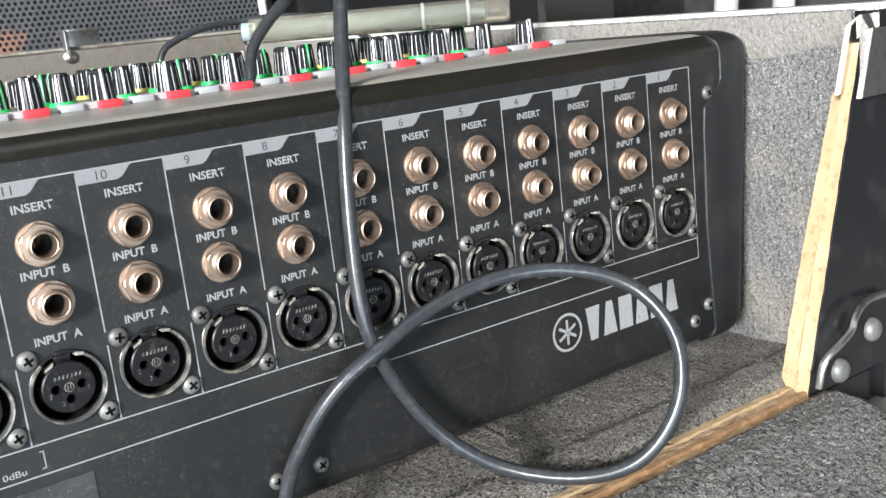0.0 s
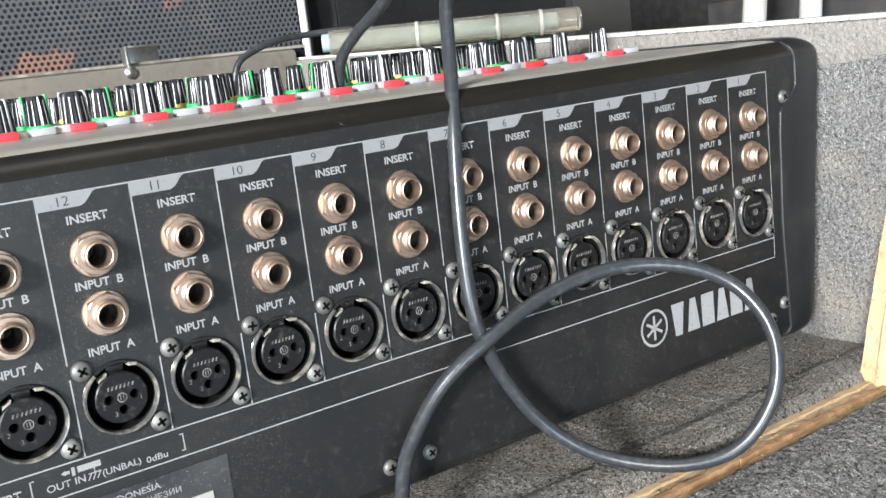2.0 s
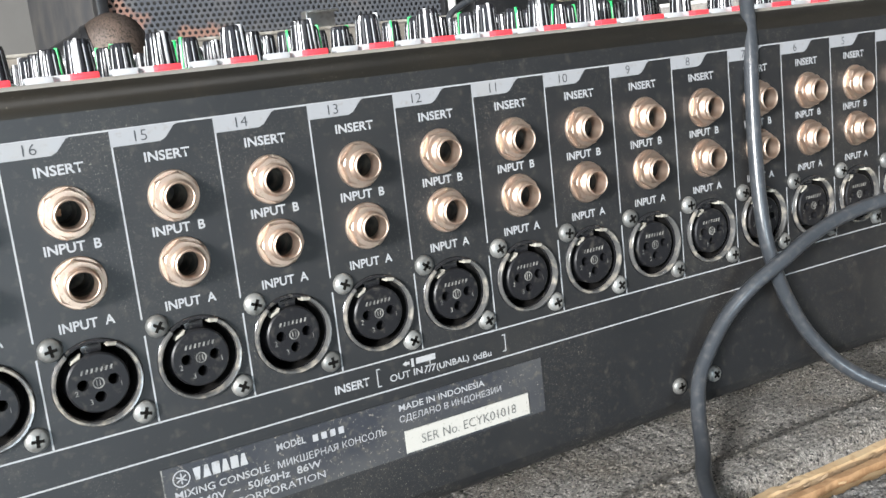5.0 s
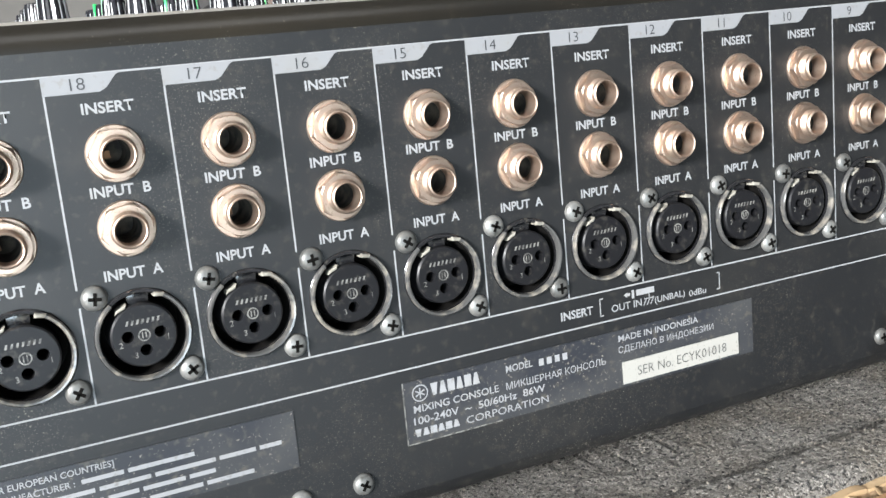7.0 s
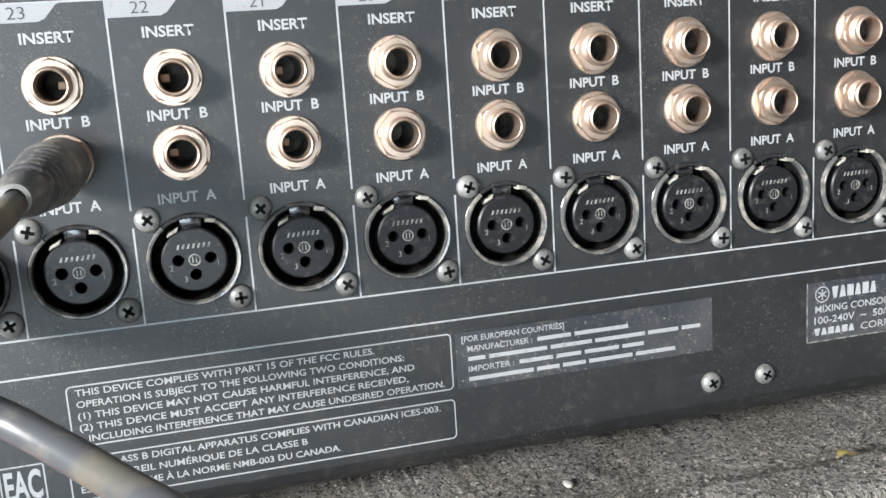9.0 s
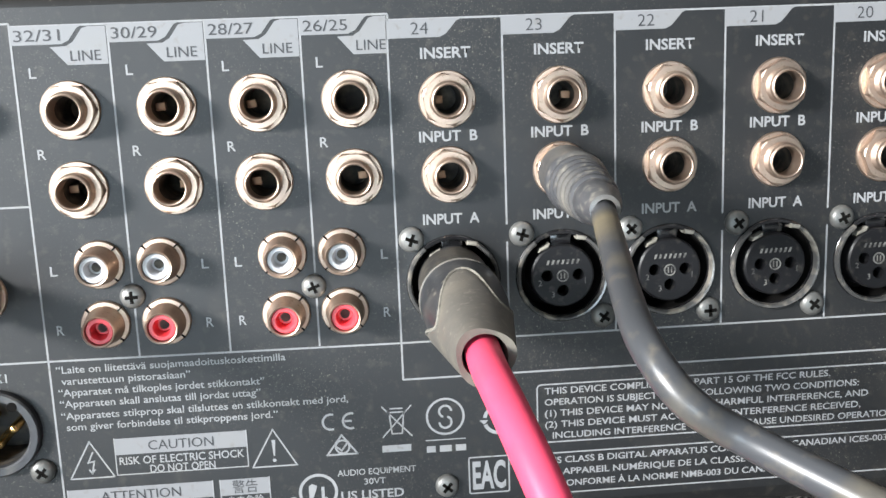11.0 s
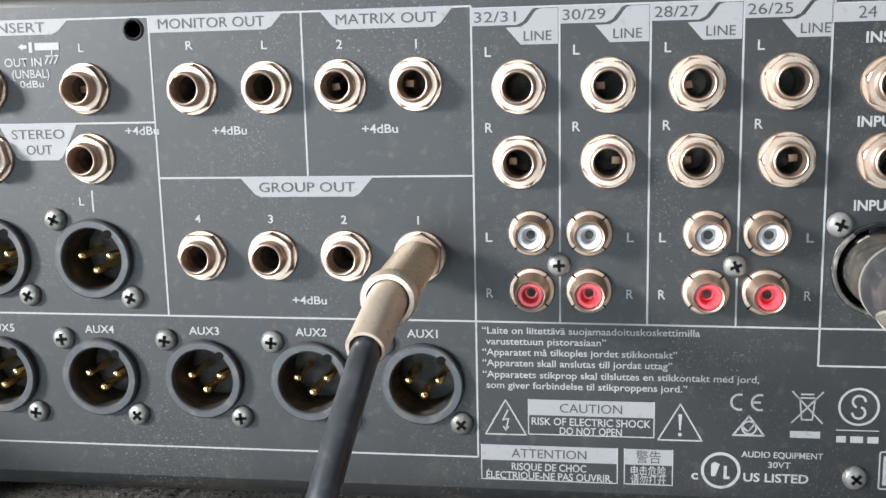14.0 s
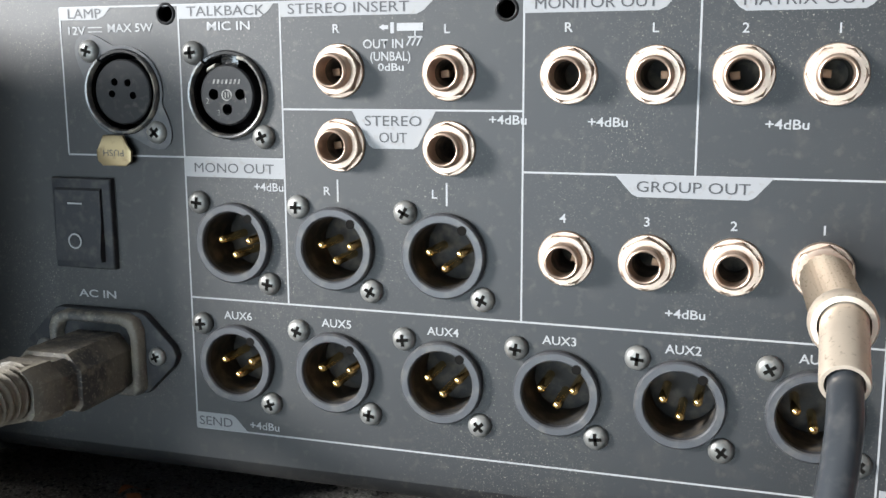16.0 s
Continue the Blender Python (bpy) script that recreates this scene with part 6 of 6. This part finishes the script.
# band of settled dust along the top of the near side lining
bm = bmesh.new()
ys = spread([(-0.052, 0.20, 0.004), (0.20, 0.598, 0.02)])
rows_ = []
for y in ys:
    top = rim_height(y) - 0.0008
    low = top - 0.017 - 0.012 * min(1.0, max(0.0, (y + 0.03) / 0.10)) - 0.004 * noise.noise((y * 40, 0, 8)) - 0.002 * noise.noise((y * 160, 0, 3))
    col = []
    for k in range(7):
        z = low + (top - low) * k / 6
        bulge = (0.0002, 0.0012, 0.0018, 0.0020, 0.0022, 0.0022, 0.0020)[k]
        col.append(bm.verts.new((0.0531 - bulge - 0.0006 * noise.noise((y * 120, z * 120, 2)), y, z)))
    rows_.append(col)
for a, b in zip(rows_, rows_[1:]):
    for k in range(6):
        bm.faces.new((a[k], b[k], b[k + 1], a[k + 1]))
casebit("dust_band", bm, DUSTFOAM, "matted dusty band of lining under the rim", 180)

# butterfly catch on the far rim of the case
bm = bmesh.new()
box(bm, -0.1130, -0.0830, 0.6010, 0.6030, rim_height(0.6), 0.2030, 0.0006)
box(bm, -0.1150, -0.0830, 0.5900, 0.6030, 0.2015, 0.2035, 0.0006)
box(bm, -0.1165, -0.1135, 0.5900, 0.6030, 0.1800, 0.2030, 0.0008)
part("catch", bm, ALU, case, "bent aluminium catch plate")
bm = bmesh.new()
lathe(bm, [(0.0055, 0), (0.0055, 0.0015), (0.0030, 0.0035), (0, 0.004)], 16, axis=Matrix.Translation((-0.1150, 0.5895, 0.1800)) @ OUT)
part("rivet", bm, ALU, case)


# ---- background: loudspeaker with perforated grille, dark cabinets, pale legs ----
spk = thing("loudspeaker", "large black loudspeaker with rusty perforated metal grille", "loudspeaker", (0.0, 1.25, -0.8))
inv = Matrix.Translation((0, -1.25, 0.8))
bm = bmesh.new()
box(bm, -0.20, 0.305, 1.06, 1.60, -0.80, 0.75, 0.01)
part("cabinet", bm, DARKM, spk, m=inv)
PITCH = 0.0080


def hex_grille(x0, x1, z0, z1, y):
    verts, faces = [], []
    dz = PITCH * 0.866
    j = 0
    z = z0
    while z < z1:
        x = x0 + (PITCH / 2 if j % 2 else 0)
        while x < x1:
            s = len(verts)
            for r, yy in ((PITCH * 0.5774, y), (PITCH * 0.36, y), (PITCH * 0.34, y + 0.0015)):
                for k in range(6):
                    a = radians(30 + 60 * k)
                    verts.append((x + r * math.cos(a), yy, z + r * math.sin(a)))
            for k in range(6):
                l = (k + 1) % 6
                faces.append((s + k, s + l, s + 6 + l, s + 6 + k))
                faces.append((s + 6 + k, s + 6 + l, s + 12 + l, s + 12 + k))
            x += PITCH
        z += dz
        j += 1
    me = bpy.data.meshes.new("grille")
    me.from_pydata(verts, [], faces)
    me.materials.append(GRILLE)
    return me


tagged(place("grille", hex_grille(-0.19, 0.295, 0.0, 0.55, 1.045), spk, inv, "perforated steel grille with rust spots"), kind="stuff")
bm = bmesh.new()
box(bm, -0.205, -0.190, 1.035, 1.06, -0.80, 0.75, 0.003)
part("frame_edge", bm, BLACK, spk, m=inv)
bm = bmesh.new()
box(bm, 0.295, 0.310, 1.035, 1.06, -0.80, 0.75, 0.003)
part("frame_edge", bm, BLACK, spk, m=inv)


def cabinet(x0, x1, y0, y1, z1, mat, label):
    c = thing("equipment_cabinet", label, "cabinet", ((x0 + x1) / 2, (y0 + y1) / 2, -0.8))
    i = Matrix.Translation((-(x0 + x1) / 2, -(y0 + y1) / 2, 0.8))
    bm = bmesh.new()
    box(bm, x0, x1, y0, y1, -0.8, z1, 0.01)
    part("body", bm, mat, c, m=i)
    bm = bmesh.new()
    box(bm, x0 + 0.03, x1 - 0.03, y0 - 0.006, y0 + 0.002, -0.7, z1 - 0.04, 0.004)
    part("front_panel", bm, BLACK, c, m=i)


cabinet(0.36, 0.90, 1.10, 1.60, 0.60, DARKM, "dark equipment cabinet behind the flight case")
cabinet(1.5, 2.2, 0.6, 1.3, 0.20, DARKM, "low dark equipment cabinet with matte front")
cabinet(1.0, 1.32, 1.7, 2.1, 0.5, PLYDK, "brown wooden cabinet at the back")
POLE = material("pale_painted_pole", (0.60, 0.59, 0.56), 0.5, noise=[(20, 0.45, 0.7, (0.45, 0.43, 0.40))])
for x, y, r, lean, lab in ((0.2275, 0.90, 0.0055, 0.0, "thin white pole standing before the loudspeaker"), (1.16, 0.90, 0.022, 0.12, "pale leaning stand leg"), (1.36, 0.92, 0.022, 0.10, "pale leaning stand leg")):
    bm = bmesh.new()
    sweep(bm, [(x - lean * 0.9, y, -0.8), (x - lean * 0.5, y, -0.3), (x, y, 0.17), (x + lean, y, 0.9)], r, 12, 4)
    tagged(part("stand_pole", bm, POLE, smooth=60), lab, "pole", "leaning stand legs" if lean else "")
# pale wall hanging seen past the loudspeaker's far side
bm = bmesh.new()
sweep(bm, [(-0.62, 1.9, -0.8), (-0.60, 1.9, -0.2), (-0.60, 1.9, 0.4), (-0.62, 1.9, 0.7)], lambda t: 0.16 - 0.03 * t, 20, 8)
tagged(part("rolled_cloth", bm, WALLM, smooth=60), "pale rolled cloth standing behind the console", "cloth")

# ---- litter in the case ----
def leaf(name, x, y, z, size, mat, label, rz, group=""):
    bm = bmesh.new()
    n = 8
    top, bot = [], []
    for i in range(n + 1):
        t = i / n
        w = size * 0.32 * math.sin(math.pi * min(1, t * 0.95 + 0.03)) ** 0.8
        h = 0.0016 * math.sin(t * 5) + 0.001
        top.append(bm.verts.new(((t - 0.5) * size, w, h)))
        bot.append(bm.verts.new(((t - 0.5) * size, -w * 0.8, h + 0.0008)))
    for i in range(n):
        bm.faces.new((top[i], top[i + 1], bot[i + 1], bot[i]))
    bmesh.ops.solidify(bm, geom=bm.faces[:], thickness=0.0004)
    tagged(part(name, bm, mat, m=Matrix.Translation((x, y, z)) @ Matrix.Rotation(rz, 4, "Z"), smooth=60), label, "leaf", group)


leaf("dry_leaf", -0.4275, -0.0185, -0.0072, 0.0090, LEAF, "small dry yellow leaf lying on the foam", 0.2)
leaf("brown_leaf", -0.989, 0.006, -0.0078, 0.011, LEAFBR, "small curled brown leaf lying on the foam", 1.1, "fallen brown leaves")
leaf("brown_leaf", -0.985, 0.000, -0.0082, 0.008, LEAFBR, "small curled brown leaf lying on the foam", -0.5, "fallen brown leaves")
bm = bmesh.new()
bmesh.ops.create_icosphere(bm, subdivisions=2, radius=0.0016)
for v in bm.verts:
    v.co = Vector((v.co.x * 1.6, v.co.y, v.co.z * 0.6)) + Vector((0.0004 * noise.noise(v.co * 900), 0, 0))
crumb = mesh_of("paper_crumb", bm, STICKER)
for x, y in ((-0.5105, 0.0032),):
    tagged(place("paper_crumb", crumb, None, Matrix.Translation((x, y, -0.0092)) @ Matrix.Rotation(x * 40, 4, "Z")), "tiny white crumb of paper on the foam", "crumb")
# fine grit on the foam, too small to count
gr = random.Random(3)
gv, gf = [], []
for i in range(800):
    x, y = gr.uniform(-1.07, 0.045), gr.uniform(-0.043, 0.03)
    s = gr.uniform(0.0002, 0.0006)
    b0 = len(gv)
    z = floor_height(y) + 0.0012
    gv += [(x - s, y - s, z), (x + s, y - s * 0.6, z), (x, y + s, z), (x + s * 0.2, y, z + s * 1.2)]
    gf += [(b0, b0 + 1, b0 + 3), (b0 + 1, b0 + 2, b0 + 3), (b0 + 2, b0, b0 + 3), (b0, b0 + 2, b0 + 1)]
gm = bpy.data.meshes.new("grit")
gm.from_pydata(gv, [], gf)
gm.materials.append(material("pale_grit", (0.28, 0.25, 0.21), 0.9))
tagged(new("grit", gm), "fine pale grit scattered over the foam", "grit", kind="stuff")
